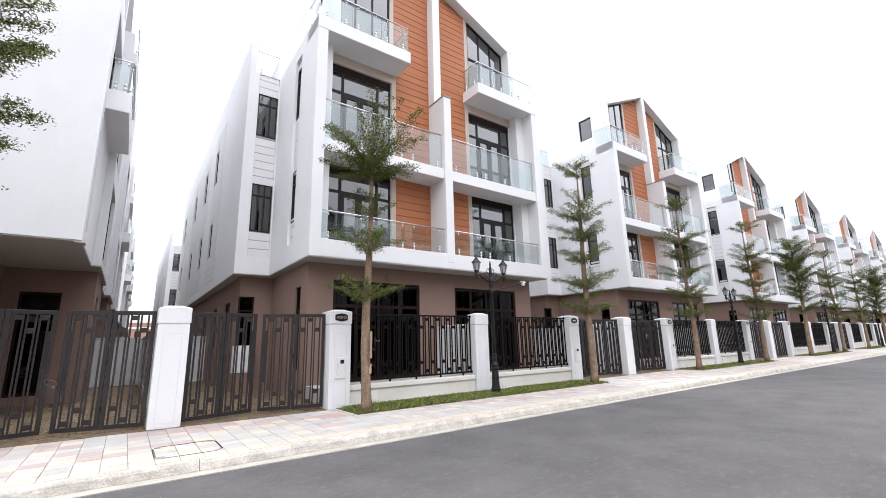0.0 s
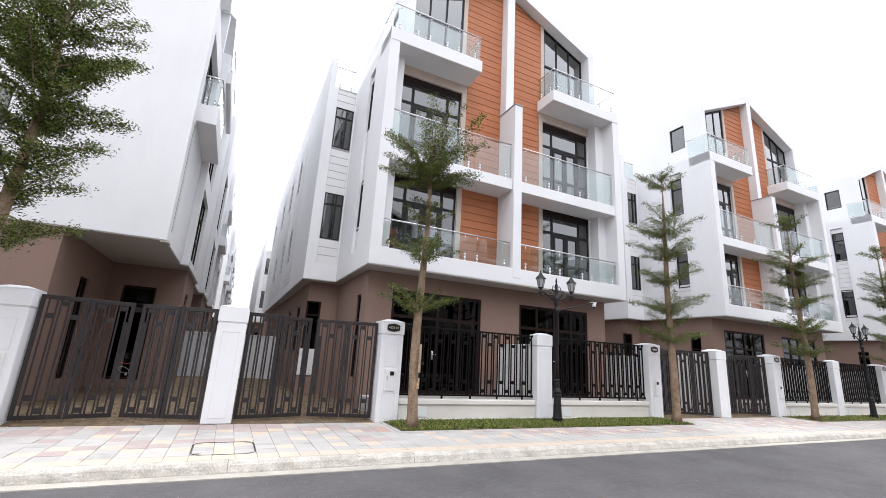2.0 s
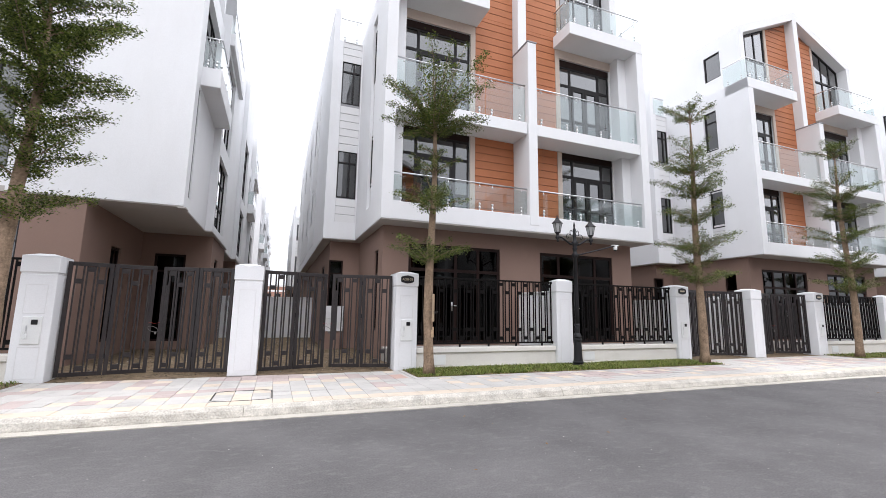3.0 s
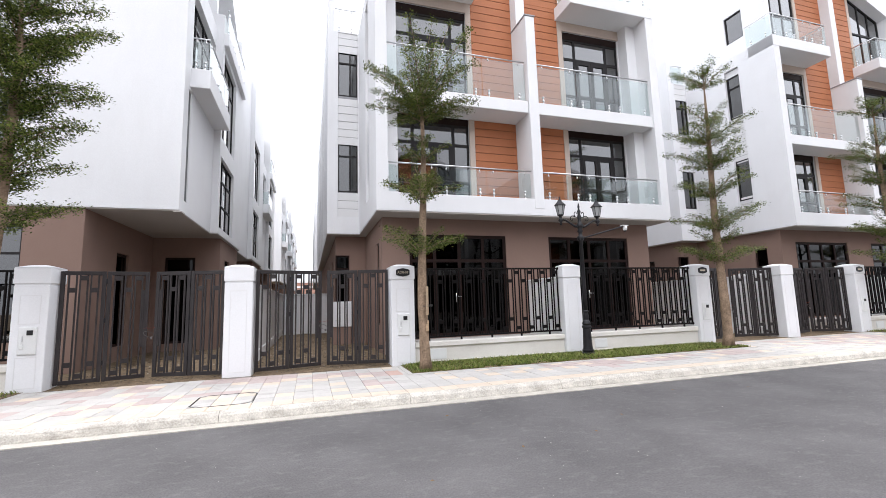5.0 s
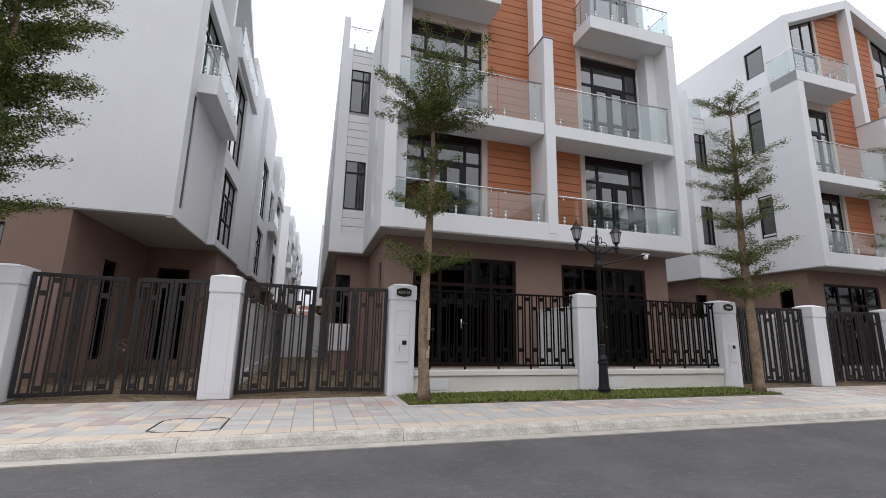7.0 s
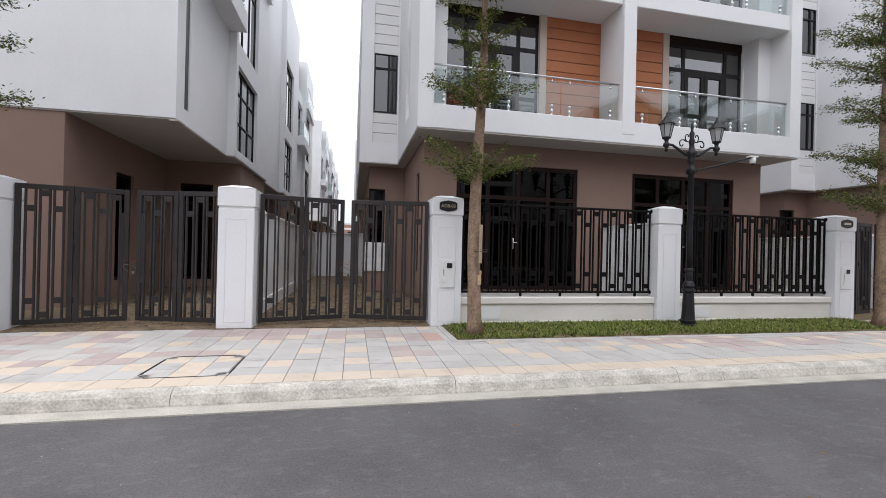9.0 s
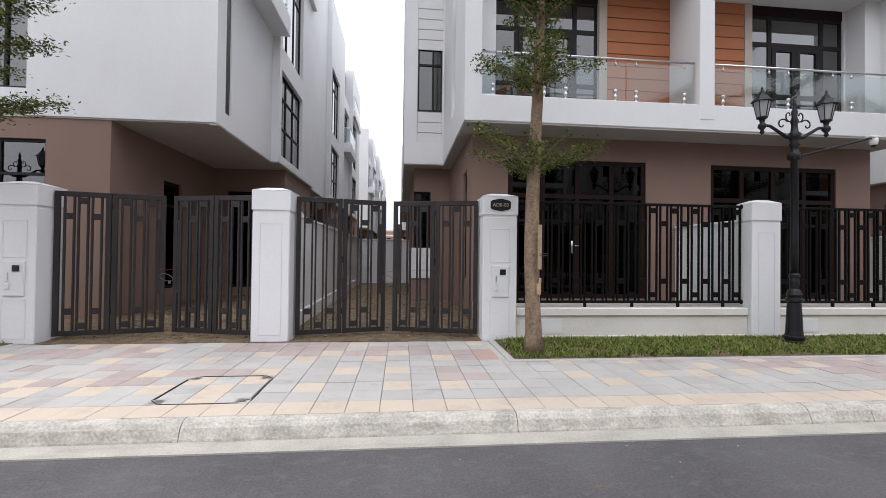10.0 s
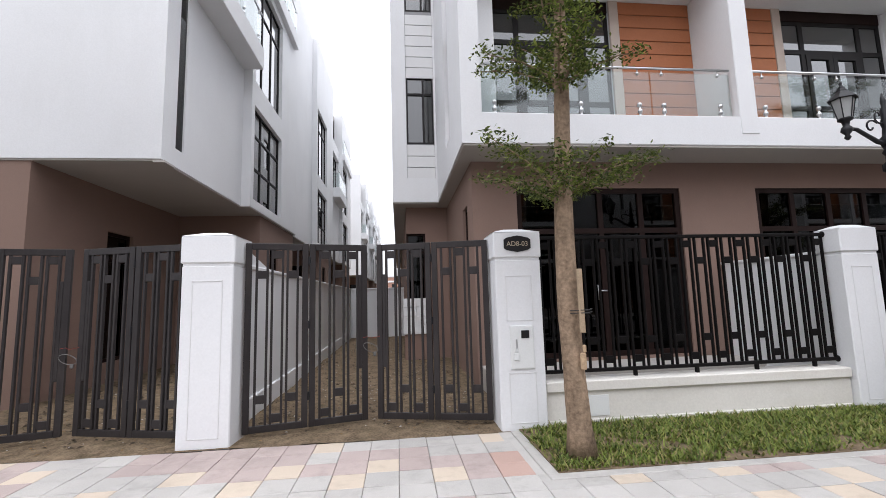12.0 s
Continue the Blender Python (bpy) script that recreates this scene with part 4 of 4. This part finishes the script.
for (i, j), c in tone.items():
    x, y = i * T + 0.02, -2.83 + j * T
    if any(a - 0.10 < x + T * 0.5 < b + 0.10 for a, b in BED_X) and y + T * 0.5 > -1.28:
        continue
    if 0.02 < x + T * 0.5 < 0.86 and -2.55 < y + T * 0.5 < -1.71:
        continue
    dz = rnd.uniform(-0.0025, 0.0025)
    if -3.6 < x < 6.4:
        part("paving_tile", tile_data[c], tints[c], paved).matrix_basis = pose(x, y, Z0 + dz, rnd.uniform(-0.25, 0.25), rnd.uniform(-0.25, 0.25), rnd.uniform(-0.3, 0.3))
    else:
        joined[c].box(x + 0.003, x + T - 0.003, y + 0.003, y + T - 0.003, Z0, Z0 + 0.024 + dz)
for c, me in joined.items():
    if me.v:
        tagged(part("further_tiles", me, tints[c], paved), kind="stuff")

# tiled manhole cover flush with the pavement
cover = thing("manhole_cover", "tiled manhole cover with dark rim and cut corners", "manhole cover")
x0, x1, y0, y1, cc = 0.023, 0.857, -2.547, -1.713, 0.10
ring = [(x0 + cc, y0), (x1 - cc, y0), (x1, y0 + cc), (x1, y1 - cc), (x1 - cc, y1), (x0 + cc, y1), (x0, y1 - cc), (x0, y0 + cc)]
inner = [(x0 + (x - x0) * 0.986 + 0.0058, y0 + (y - y0) * 0.986 + 0.0058) for x, y in ring]
rim = Mesh().poly([(x, y, 0.156) for x, y in ring + inner] + [(x, y, 0.12) for x, y in ring + inner], [(i, (i + 1) % 8, (i + 1) % 8 + 8, i + 8) for i in range(8)] + [(i, (i + 1) % 8, (i + 1) % 8 + 16, i + 16) for i in range(8)] + [(i + 8, (i + 1) % 8 + 8, (i + 1) % 8 + 24, i + 24) for i in range(8)])
part("rim", rim, RIM, cover, "thin dark steel rim")
part("tray", Mesh().box(x0 + 0.09, x1 - 0.09, y0 + 0.02, y1 - 0.02, 0.10, 0.140), BED, cover)
for i in range(3):
    for j in range(3):
        c = "c" if (j == 2) != (i == 1) else "g"
        part("cover_tile", tile_data[c], tints[c], cover).matrix_basis = pose(x0 + 0.02 + i * 0.265, y0 + 0.02 + j * 0.265, Z0 + 0.001) @ Matrix.Diagonal((0.94, 0.94, 1, 1))
for x, y in ((x0, y0), (x1 - 0.12, y0), (x0, y1 - 0.12), (x1 - 0.12, y1 - 0.12)):
    part("corner_plate", Mesh().poly([(x, y, 0.153), (x + 0.12, y, 0.153), (x + 0.12, y + 0.12, 0.153), (x, y + 0.12, 0.153)], [(0, 1, 2, 3)]), TILE_GREY, cover)

# ---- grass beds ----
GRASS = bpy.data.materials.new("grass_blades")
GRASS.use_nodes = True
gn, gl = GRASS.node_tree.nodes, GRASS.node_tree.links
def island_colours(n, l, p, stops):
    geo, ramp = n.new("ShaderNodeNewGeometry"), n.new("ShaderNodeValToRGB")
    ramp.color_ramp.elements[0].color, ramp.color_ramp.elements[1].color = (*stops[0], 1), (*stops[-1], 1)
    for k, c in enumerate(stops[1:-1], 1):
        ramp.color_ramp.elements.new(k / (len(stops) - 1)).color = (*c, 1)
    l.new(geo.outputs["Random Per Island"], ramp.inputs["Fac"]), l.new(ramp.outputs[0], p.inputs["Base Color"])
    p.inputs["Roughness"].default_value, p.inputs["Specular IOR Level"].default_value = 0.55, 0.3
island_colours(gn, gl, gn["Principled BSDF"], [(0.036, 0.056, 0.010), (0.092, 0.132, 0.024), (0.165, 0.215, 0.040), (0.13, 0.17, 0.032), (0.24, 0.27, 0.062), (0.30, 0.23, 0.11)])
LEAF = bpy.data.materials.new("small_green_leaves")
LEAF.use_nodes = True
island_colours(LEAF.node_tree.nodes, LEAF.node_tree.links, LEAF.node_tree.nodes["Principled BSDF"], [(0.026, 0.040, 0.009), (0.058, 0.084, 0.017), (0.105, 0.140, 0.028), (0.23, 0.27, 0.060)])
for m, k in ((LEAF, 0.30), (GRASS, 0.25)):
    n, l = m.node_tree.nodes, m.node_tree.links
    tr, mx = n.new("ShaderNodeBsdfTranslucent"), n.new("ShaderNodeMixShader")
    mx.inputs[0].default_value = k
    l.new(n["Color Ramp"].outputs[0], tr.inputs["Color"])
    l.new(n["Principled BSDF"].outputs[0], mx.inputs[1]), l.new(tr.outputs[0], mx.inputs[2])
    l.new(mx.outputs[0], n["Material Output"].inputs["Surface"])


def grass_mesh(x0, x1, y0, y1, count, seed):
    r, m = random.Random(seed), Mesh()
    for _ in range(count):
        x, y, a = r.uniform(x0, x1), r.uniform(y0, y1), r.uniform(0, 6.283)
        hgt, w, lean = (r.uniform(0.025, 0.085), r.uniform(0.005, 0.009), r.uniform(0.04, 0.11)) if r.random() < 0.55 else (r.uniform(0.02, 0.06), r.uniform(0.008, 0.014), r.uniform(0.02, 0.05))
        if noise.noise((x * 1.3, y * 2.2, seed)) < -0.28 and r.random() < 0.75:
            continue
        cx, cy = math.cos(a), math.sin(a)
        z = 0.15
        m.poly([(x - cy * w, y + cx * w, z), (x + cy * w, y - cx * w, z), (x + cx * lean * 0.45 + cy * w * 0.8, y + cy * lean * 0.45 - cx * w * 0.8, z + hgt * 0.65), (x + cx * lean, y + cy * lean, z + hgt), (x + cx * lean * 0.45 - cy * w * 0.8, y + cy * lean * 0.45 + cx * w * 0.8, z + hgt * 0.65)], [(0, 1, 2, 4), (4, 2, 3)])
    me = bpy.data.meshes.new("grass")
    me.from_pydata(m.v, [], m.f)
    me.materials.append(GRASS)
    return me


far_grass = grass_mesh(0, 8.79, -1.16, 0.06, 9000, 4)
for k, (a, b) in enumerate(BED_X):
    near = k == 1
    setting("bed_soil_%d" % (k + 1), Mesh().box(a, b, -1.18, 0.08, 0.10, 0.165), SOIL, "soil of the grass bed")
    edge = thing("bed_edging", "grey stone edging round the grass bed", "edging", "edgings of the grass beds")
    part("edging_stone", Mesh().box(a - 0.10, b + 0.10, -1.28, -1.18, 0.05, 0.162, 0.006), TILE_GREY, edge)
    for e0, e1 in ((a - 0.24, a - 0.102), (b + 0.102, b + 0.24)):
        part("border_slab", Mesh().box(e0, e1, -1.28, -0.02, 0.05, 0.1502, 0.003), TILE_GREY, edge)
    part("edging_stone", Mesh().box(a - 0.10, a, -1.18, -0.02, 0.05, 0.161, 0.006), TILE_GREY, edge)
    part("edging_stone", Mesh().box(b, b + 0.10, -1.18, -0.02, 0.05, 0.161, 0.006), TILE_GREY, edge)
    ob = new("grass", grass_mesh(a + 0.01, b - 0.01, -1.16, 0.06, 34000, 3) if near else far_grass)
    if not near:
        ob.location = (a, 0, 0)
    tagged(ob, "short green lawn grass with a few dry blades", "grass", kind="stuff")

# ---- street trees ----
def tree(m, trunk_r, height, whorls, seed, lean=(0, 0), label="", dense=1.0, fluff=0.045, leaf_size=1.0):
    """whorls: (height, radius, rise, branches, thickness of the layer)."""
    r = random.Random(seed)
    t = thing("street_tree", label, "tree", "trees along the street", m)
    path, radii, z = [], [], 0.0
    wob = [(r.uniform(-1, 1), r.uniform(-1, 1)) for _ in range(40)]
    at = lambda z: Vector((lean[0] * z / height + 0.035 * math.sin(z * 1.1 + seed), lean[1] * z / height + 0.03 * math.sin(z * 0.9 + seed * 2), z))
    n = 26
    for i in range(n + 1):
        z = height * i / n
        path.append(at(z))
        radii.append(max(0.008, trunk_r * (1 - 0.93 * (z / height) ** 1.6) * (1 + 0.05 * wob[i][0]) + 0.045 * math.exp(-z * 7)))
    trunk, crown = Mesh().tube(path, radii, 12), Mesh()
    leaves = []
    def spray(p, d, k, spread):
        for _ in range(k):
            q = p + Vector((r.gauss(0, spread), r.gauss(0, spread), r.gauss(0.012, spread * 0.8)))
            L, w = r.uniform(0.015, 0.031) * leaf_size, r.uniform(0.007, 0.012) * leaf_size
            a, u = r.uniform(0, 6.283), Vector((r.gauss(0, 0.6), r.gauss(0, 0.6), 1)).normalized()
            v = u.orthogonal().normalized()
            v = (v * math.cos(a) + u.cross(v) * math.sin(a)) * L
            s = u.cross(v).normalized() * w
            leaves.append((q - v, q + s, q + v, q - s))
    for zc, rad, rise, count, thick in whorls:
        a0 = r.uniform(0, 6.283)
        for k in range(count):
            a = a0 + 6.283 * k / count + r.uniform(-0.35, 0.35)
            L = rad * r.uniform(0.55, 1.08)
            base = at(zc + r.uniform(-0.5, 0.5) * thick)
            tip = base + Vector((math.cos(a) * L, math.sin(a) * L, rise * r.uniform(0.6, 1.3) + r.uniform(-0.5, 0.5) * thick * 0.5))
            bend = Vector((0, 0, 0.09 * L))
            pts = [base.lerp(tip, s) + bend * math.sin(math.pi * s) + Vector((r.gauss(0, 0.012), r.gauss(0, 0.012), 0)) for s in (0, 0.25, 0.5, 0.75, 1.0)]
            trunk.tube(pts, [0.016 * trunk_r / 0.1, 0.013, 0.010, 0.007, 0.003], 5)
            steps = max(4, int(L / 0.10))
            for i in range(1, steps + 1):
                s = i / steps
                j = min(3, int(s * 4))
                p = pts[j].lerp(pts[j + 1], s * 4 - j)
                half = 0.32 * L * (1.05 - s * 0.75) * r.uniform(0.35, 1.2)
                for side in (-1, 1):
                    d = Vector((-math.sin(a) * side + math.cos(a) * 0.8, math.cos(a) * side + math.sin(a) * 0.8, r.uniform(-0.05, 0.25))).normalized()
                    e = p + d * half
                    if i % 2 == 0:
                        trunk.tube([p, p.lerp(e, 0.6), e], [0.005, 0.004, 0.002], 4)
                    nodes = max(1, int(half / 0.075))
                    for q in range(1, nodes + 1):
                        spray(p.lerp(e, q / nodes), d, max(2, int(14 * dense)), fluff)
                spray(p, None, int(14 * dense), fluff * 1.1)
    for q in leaves:
        crown.poly(q, [(0, 1, 2, 3)])
    part("trunk", trunk, BARK, t, smooth=True)
    me = bpy.data.meshes.new("crown")
    me.from_pydata(crown.v, [], crown.f)
    me.materials.append(LEAF)
    part("crown", me, LEAF, t)
    return t


young = tree(pose(3.90, -0.84, 0.15), 0.106, 6.6, [(2.34, 1.0, 0.40, 6, 0.12), (2.48, 0.45, 0.35, 4, 0.15), (3.48, 0.88, 0.45, 7, 0.2), (3.7, 0.5, 0.5, 5, 0.2), (4.40, 0.55, 0.20, 5, 0.2), (4.75, 0.35, 0.1, 3, 0.15), (5.30, 1.08, 0.35, 9, 0.2), (5.45, 1.18, 0.65, 8, 0.25), (5.55, 1.2, 1.1, 8, 0.3), (5.65, 0.8, 1.5, 6, 0.25)], 3, (0.02, 0), "young layered street tree with sparse lower branches, in grass", 1.15, 0.045, 1.1)
tiered = tree(pose(11.98, -0.84, 0.15), 0.115, 7.6, [(2.20, 1.15, 0.40, 6, 0.14), (2.6, 0.6, 0.4, 4, 0.12), (3.05, 1.10, 0.45, 7, 0.2), (3.3, 0.6, 0.4, 4, 0.2), (3.95, 1.05, 0.40, 7, 0.15), (4.75, 1.10, 0.45, 8, 0.2), (5.0, 0.6, 0.3, 4, 0.2), (5.45, 1.15, 0.55, 8, 0.25), (6.0, 0.7, 0.45, 5, 0.2), (7.1, 0.8, 0.40, 6, 0.12), (7.45, 0.3, 0.2, 4, 0.1)], 8, (0.15, 0.0), "slender street tree with flat tiers of foliage, in grass", 1.15, 0.052, 1.15)
full = tree(pose(-3.27, -0.78, 0.15), 0.125, 7.5, [(2.75, 1.05, 0.45, 5, 0.3), (3.45, 0.95, 0.5, 5, 0.4), (4.0, 1.05, 0.6, 6, 0.5), (4.5, 1.15, 0.6, 7, 0.6), (5.05, 1.25, 0.8, 7, 0.8), (5.6, 1.4, 0.95, 8, 0.9), (6.2, 1.35, 0.85, 8, 0.8), (6.7, 1.1, 0.7, 6, 0.5), (7.1, 0.6, 0.5, 5, 0.3)], 21, (0.10, 0), "dense rounded street tree with grey bark, in grass", 1.75, 0.066, 1.25)
for k, (x, turn, src) in enumerate(((19.45, 40, tiered), (27.3, 130, tiered), (34.9, 200, full), (42.8, 75, tiered), (50.3, 10, tiered), (58.2, 100, full), (65.8, 250, tiered), (73.6, 60, full), (81.2, 20, tiered), (89.1, 190, full), (96.8, 60, tiered))):
    copy_thing(src, pose(x, -0.82, 0.15, 0, 0, turn))
# tie of timber on the first trunk
part("bark_scar", Mesh().box(0.0, 0.055, -0.121, -0.09, 0.78, 0.93, 0.01).box(0.03, 0.06, -0.118, -0.09, 0.93, 1.0, 0.008), material("peeled_wood", (0.42, 0.30, 0.19), 0.85, spread=0.2, scale=14, bump=0.4), young, "pale scar of peeled bark")
tie = thing("trunk_splint", "short weathered timber strip bound to the trunk", "splint", m=pose(3.93, -0.965, 0))
part("strip", Mesh().box(-0.025, 0.025, -0.012, 0.012, 1.26, 1.84, 0.004), material("weathered_timber", (0.36, 0.27, 0.18), 0.85, spread=0.15, bump=0.3), tie)
part("binding", Mesh().tube([(0.02 + 0.122 * math.cos(t), 0.120 + 0.137 * math.sin(t), 1.42 + 0.004 * t) for t in [i * 0.42 for i in range(31)]], 0.004, 5), CABLE, tie)

# ---- street lamps ----
def street_lamp(m, camera_arm):
    p = thing("street_lamp", "black cast-iron two-lantern street lamp" + (" with a camera arm" if camera_arm else "") + ", set in grass", "street lamp", "lamps along the street", m)
    part("base", Mesh().lathe([(0.150, 0.0), (0.150, 0.05), (0.122, 0.06), (0.122, 0.075), (0.135, 0.09), (0.135, 0.12), (0.118, 0.13), (0.108, 0.20), (0.100, 0.40), (0.092, 0.56), (0.088, 0.62), (0.108, 0.635), (0.112, 0.66), (0.108, 0.685), (0.085, 0.70), (0.102, 0.74), (0.080, 0.80), (0.058, 0.83), (0.066, 0.93), (0.056, 1.00), (0.072, 1.01), (0.072, 1.04), (0.056, 1.06)], n=20), CAST, p)
    part("post", Mesh().lathe([(0.055, 1.05), (0.052, 1.6), (0.047, 2.76), (0.075, 2.78), (0.078, 2.86), (0.05, 2.89), (0.045, 2.96), (0.07, 3.0), (0.05, 3.04), (0.07, 3.10), (0.09, 3.16), (0.05, 3.20), (0.04, 3.30), (0.055, 3.36), (0.035, 3.42), (0.045, 3.50), (0.02, 3.56), (0.028, 3.62), (0.008, 3.72)], n=16), CAST, p, smooth=True)
    for s in (-1, 1):
        arm = part("arm", Mesh().tube([(0, 0, 3.10), (s * 0.14, 0, 3.12), (s * 0.28, 0, 3.20), (s * 0.40, 0, 3.27), (s * 0.53, 0, 3.28)], [0.03, 0.027, 0.024, 0.022, 0.02], 10), CAST, p, smooth=True)
        scroll = [(s * (0.20 + (0.10 - 0.010 * i) * math.cos(2.6 - i * 0.62)), 0, 3.30 + (0.10 - 0.010 * i) * math.sin(2.6 - i * 0.62)) for i in range(10)]
        part("scroll", Mesh().tube(scroll, 0.011, 6), CAST, arm, smooth=True)
        scroll = [(s * (0.09 + (0.075 - 0.007 * i) * math.cos(-2.2 + i * 0.6)), 0, 3.44 + (0.10 - 0.009 * i) * math.sin(-2.2 + i * 0.6)) for i in range(10)]
        part("scroll", Mesh().tube(scroll, 0.010, 6), CAST, arm, smooth=True)
        x = s * 0.53
        lan = part("lantern", Mesh().lathe([(0.012, 3.14), (0.035, 3.17), (0.02, 3.20), (0.06, 3.25), (0.05, 3.29), (0.03, 3.31), (0.04, 3.36), (0.075, 3.38), (0.075, 3.40)], x, 0, 12), CAST, p, smooth=True)
        six = [(math.cos(math.pi * (i + 0.5) / 3), math.sin(math.pi * (i + 0.5) / 3)) for i in range(6)]
        cup = lambda r0, z0, r1, z1: Mesh().poly([(x + a * r0, b * r0, z0) for a, b in six] + [(x + a * r1, b * r1, z1) for a, b in six], [(i, (i + 1) % 6, (i + 1) % 6 + 6, i + 6) for i in range(6)] + [(5, 4, 3, 2, 1, 0), (6, 7, 8, 9, 10, 11)])
        part("glazing", cup(0.066, 3.40, 0.112, 3.625), FROST, lan, "pale lantern glass")
        for a, b in six:
            part("glazing_bar", Mesh().tube([(x + a * 0.068, b * 0.068, 3.39), (x + a * 0.116, b * 0.116, 3.63)], 0.008, 4), CAST, lan)
        part("roof", cup(0.150, 3.628, 0.052, 3.735), CAST, lan)
        part("vent", cup(0.058, 3.735, 0.040, 3.77), CAST, lan)
        part("finial", Mesh().lathe([(0.036, 3.77), (0.024, 3.79), (0.012, 3.81), (0.02, 3.83), (0.004, 3.86)], x, 0, 8), CAST, lan, smooth=True)
    if camera_arm:
        ca = part("camera_arm", Mesh().tube([(0.03, 0.0, 2.82), (0.6, 0.02, 2.97), (1.42, 0.05, 3.19)], 0.018, 8).box(-0.06, 0.06, -0.06, 0.06, 2.78, 2.86), CAST, p)
        part("camera_mount", Mesh().box(1.30, 1.48, 0.0, 0.10, 3.17, 3.20, 0.006), PALEBOX, ca)
        part("camera_body", Mesh().lathe([(0.035, 3.06), (0.05, 3.08), (0.055, 3.12), (0.05, 3.17)], 1.40, 0.05, 12), PALEBOX, ca, "white security camera", True)
        part("camera_lens", Mesh().lathe([(0.02, 3.03), (0.034, 3.045), (0.036, 3.06)], 1.40, 0.05, 10), PLATE, ca)
    return p


street_lamp(pose(8.04, -0.46, 0.16), True)
lamp2 = street_lamp(pose(24.55, -0.55, 0.16), False)
copy_thing(lamp2, pose(41.05, -0.55, 0.16))
copy_thing(lamp2, pose(57.5, -0.55, 0.16))
copy_thing(lamp2, pose(-7.40, -0.46, 0.16))

# ---- litter: dry leaves and grit on the yards, the gutter and the road ----
def litter(name, label, x0, x1, y0, y1, z, count, size, mat, seed):
    r, m = random.Random(seed), Mesh()
    for _ in range(count):
        x, y, a, s = r.uniform(x0, x1), r.uniform(y0, y1), r.uniform(0, 6.283), r.uniform(0.4, 1.0) * size
        cx, cy, h = math.cos(a) * s, math.sin(a) * s, r.uniform(0.15, 0.5) * s
        m.poly([(x - cx, y - cy, z), (x + cy * 0.5, y - cx * 0.5, z + 0.002), (x + cx, y + cy, z), (x - cy * 0.5, y + cx * 0.5, z + 0.002), (x, y, z + h)], [(0, 1, 4), (1, 2, 4), (2, 3, 4), (3, 0, 4), (3, 2, 1, 0)])
    tagged(part(name, m, mat, None, label), category="litter", kind="stuff")


DRY = material("dry_leaf", (0.20, 0.125, 0.06), 0.9, spread=0.3, scale=9)
GRIT = material("pale_grit", (0.42, 0.40, 0.37), 0.9, spread=0.2, scale=9)
litter("dry_leaves", "scattered dry brown leaves on bare earth", -3.0, 3.3, 0.06, 11.0, 0.165, 1800, 0.03, DRY, 1)
CLOD = material("dark_earth_clod", (0.075, 0.055, 0.038), 0.95, spread=0.3, scale=12, bump=0.8)
litter("earth_clods", "dark earth clods and leaf mould on bare earth", -3.0, 3.3, 0.3, 11.0, 0.158, 2600, 0.045, CLOD, 12)
litter("rubble_bits", "small pale rubble bits on bare earth", -3.0, 3.3, 0.3, 11.0, 0.16, 700, 0.028, GRIT, 2)
litter("gutter_grit", "pale grit lying along the gutter", -8.0, 24.0, -3.15, -2.99, 0.012, 260, 0.010, GRIT, 3)
litter("road_leaves", "few dark leaf scraps on the asphalt", -8.0, 30.0, -8.5, -3.3, 0.001, 45, 0.035, DRY, 4)
litter("road_grit", "pale specks on the asphalt", -8.0, 24.0, -8.5, -3.2, 0.001, 380, 0.012, GRIT, 6)
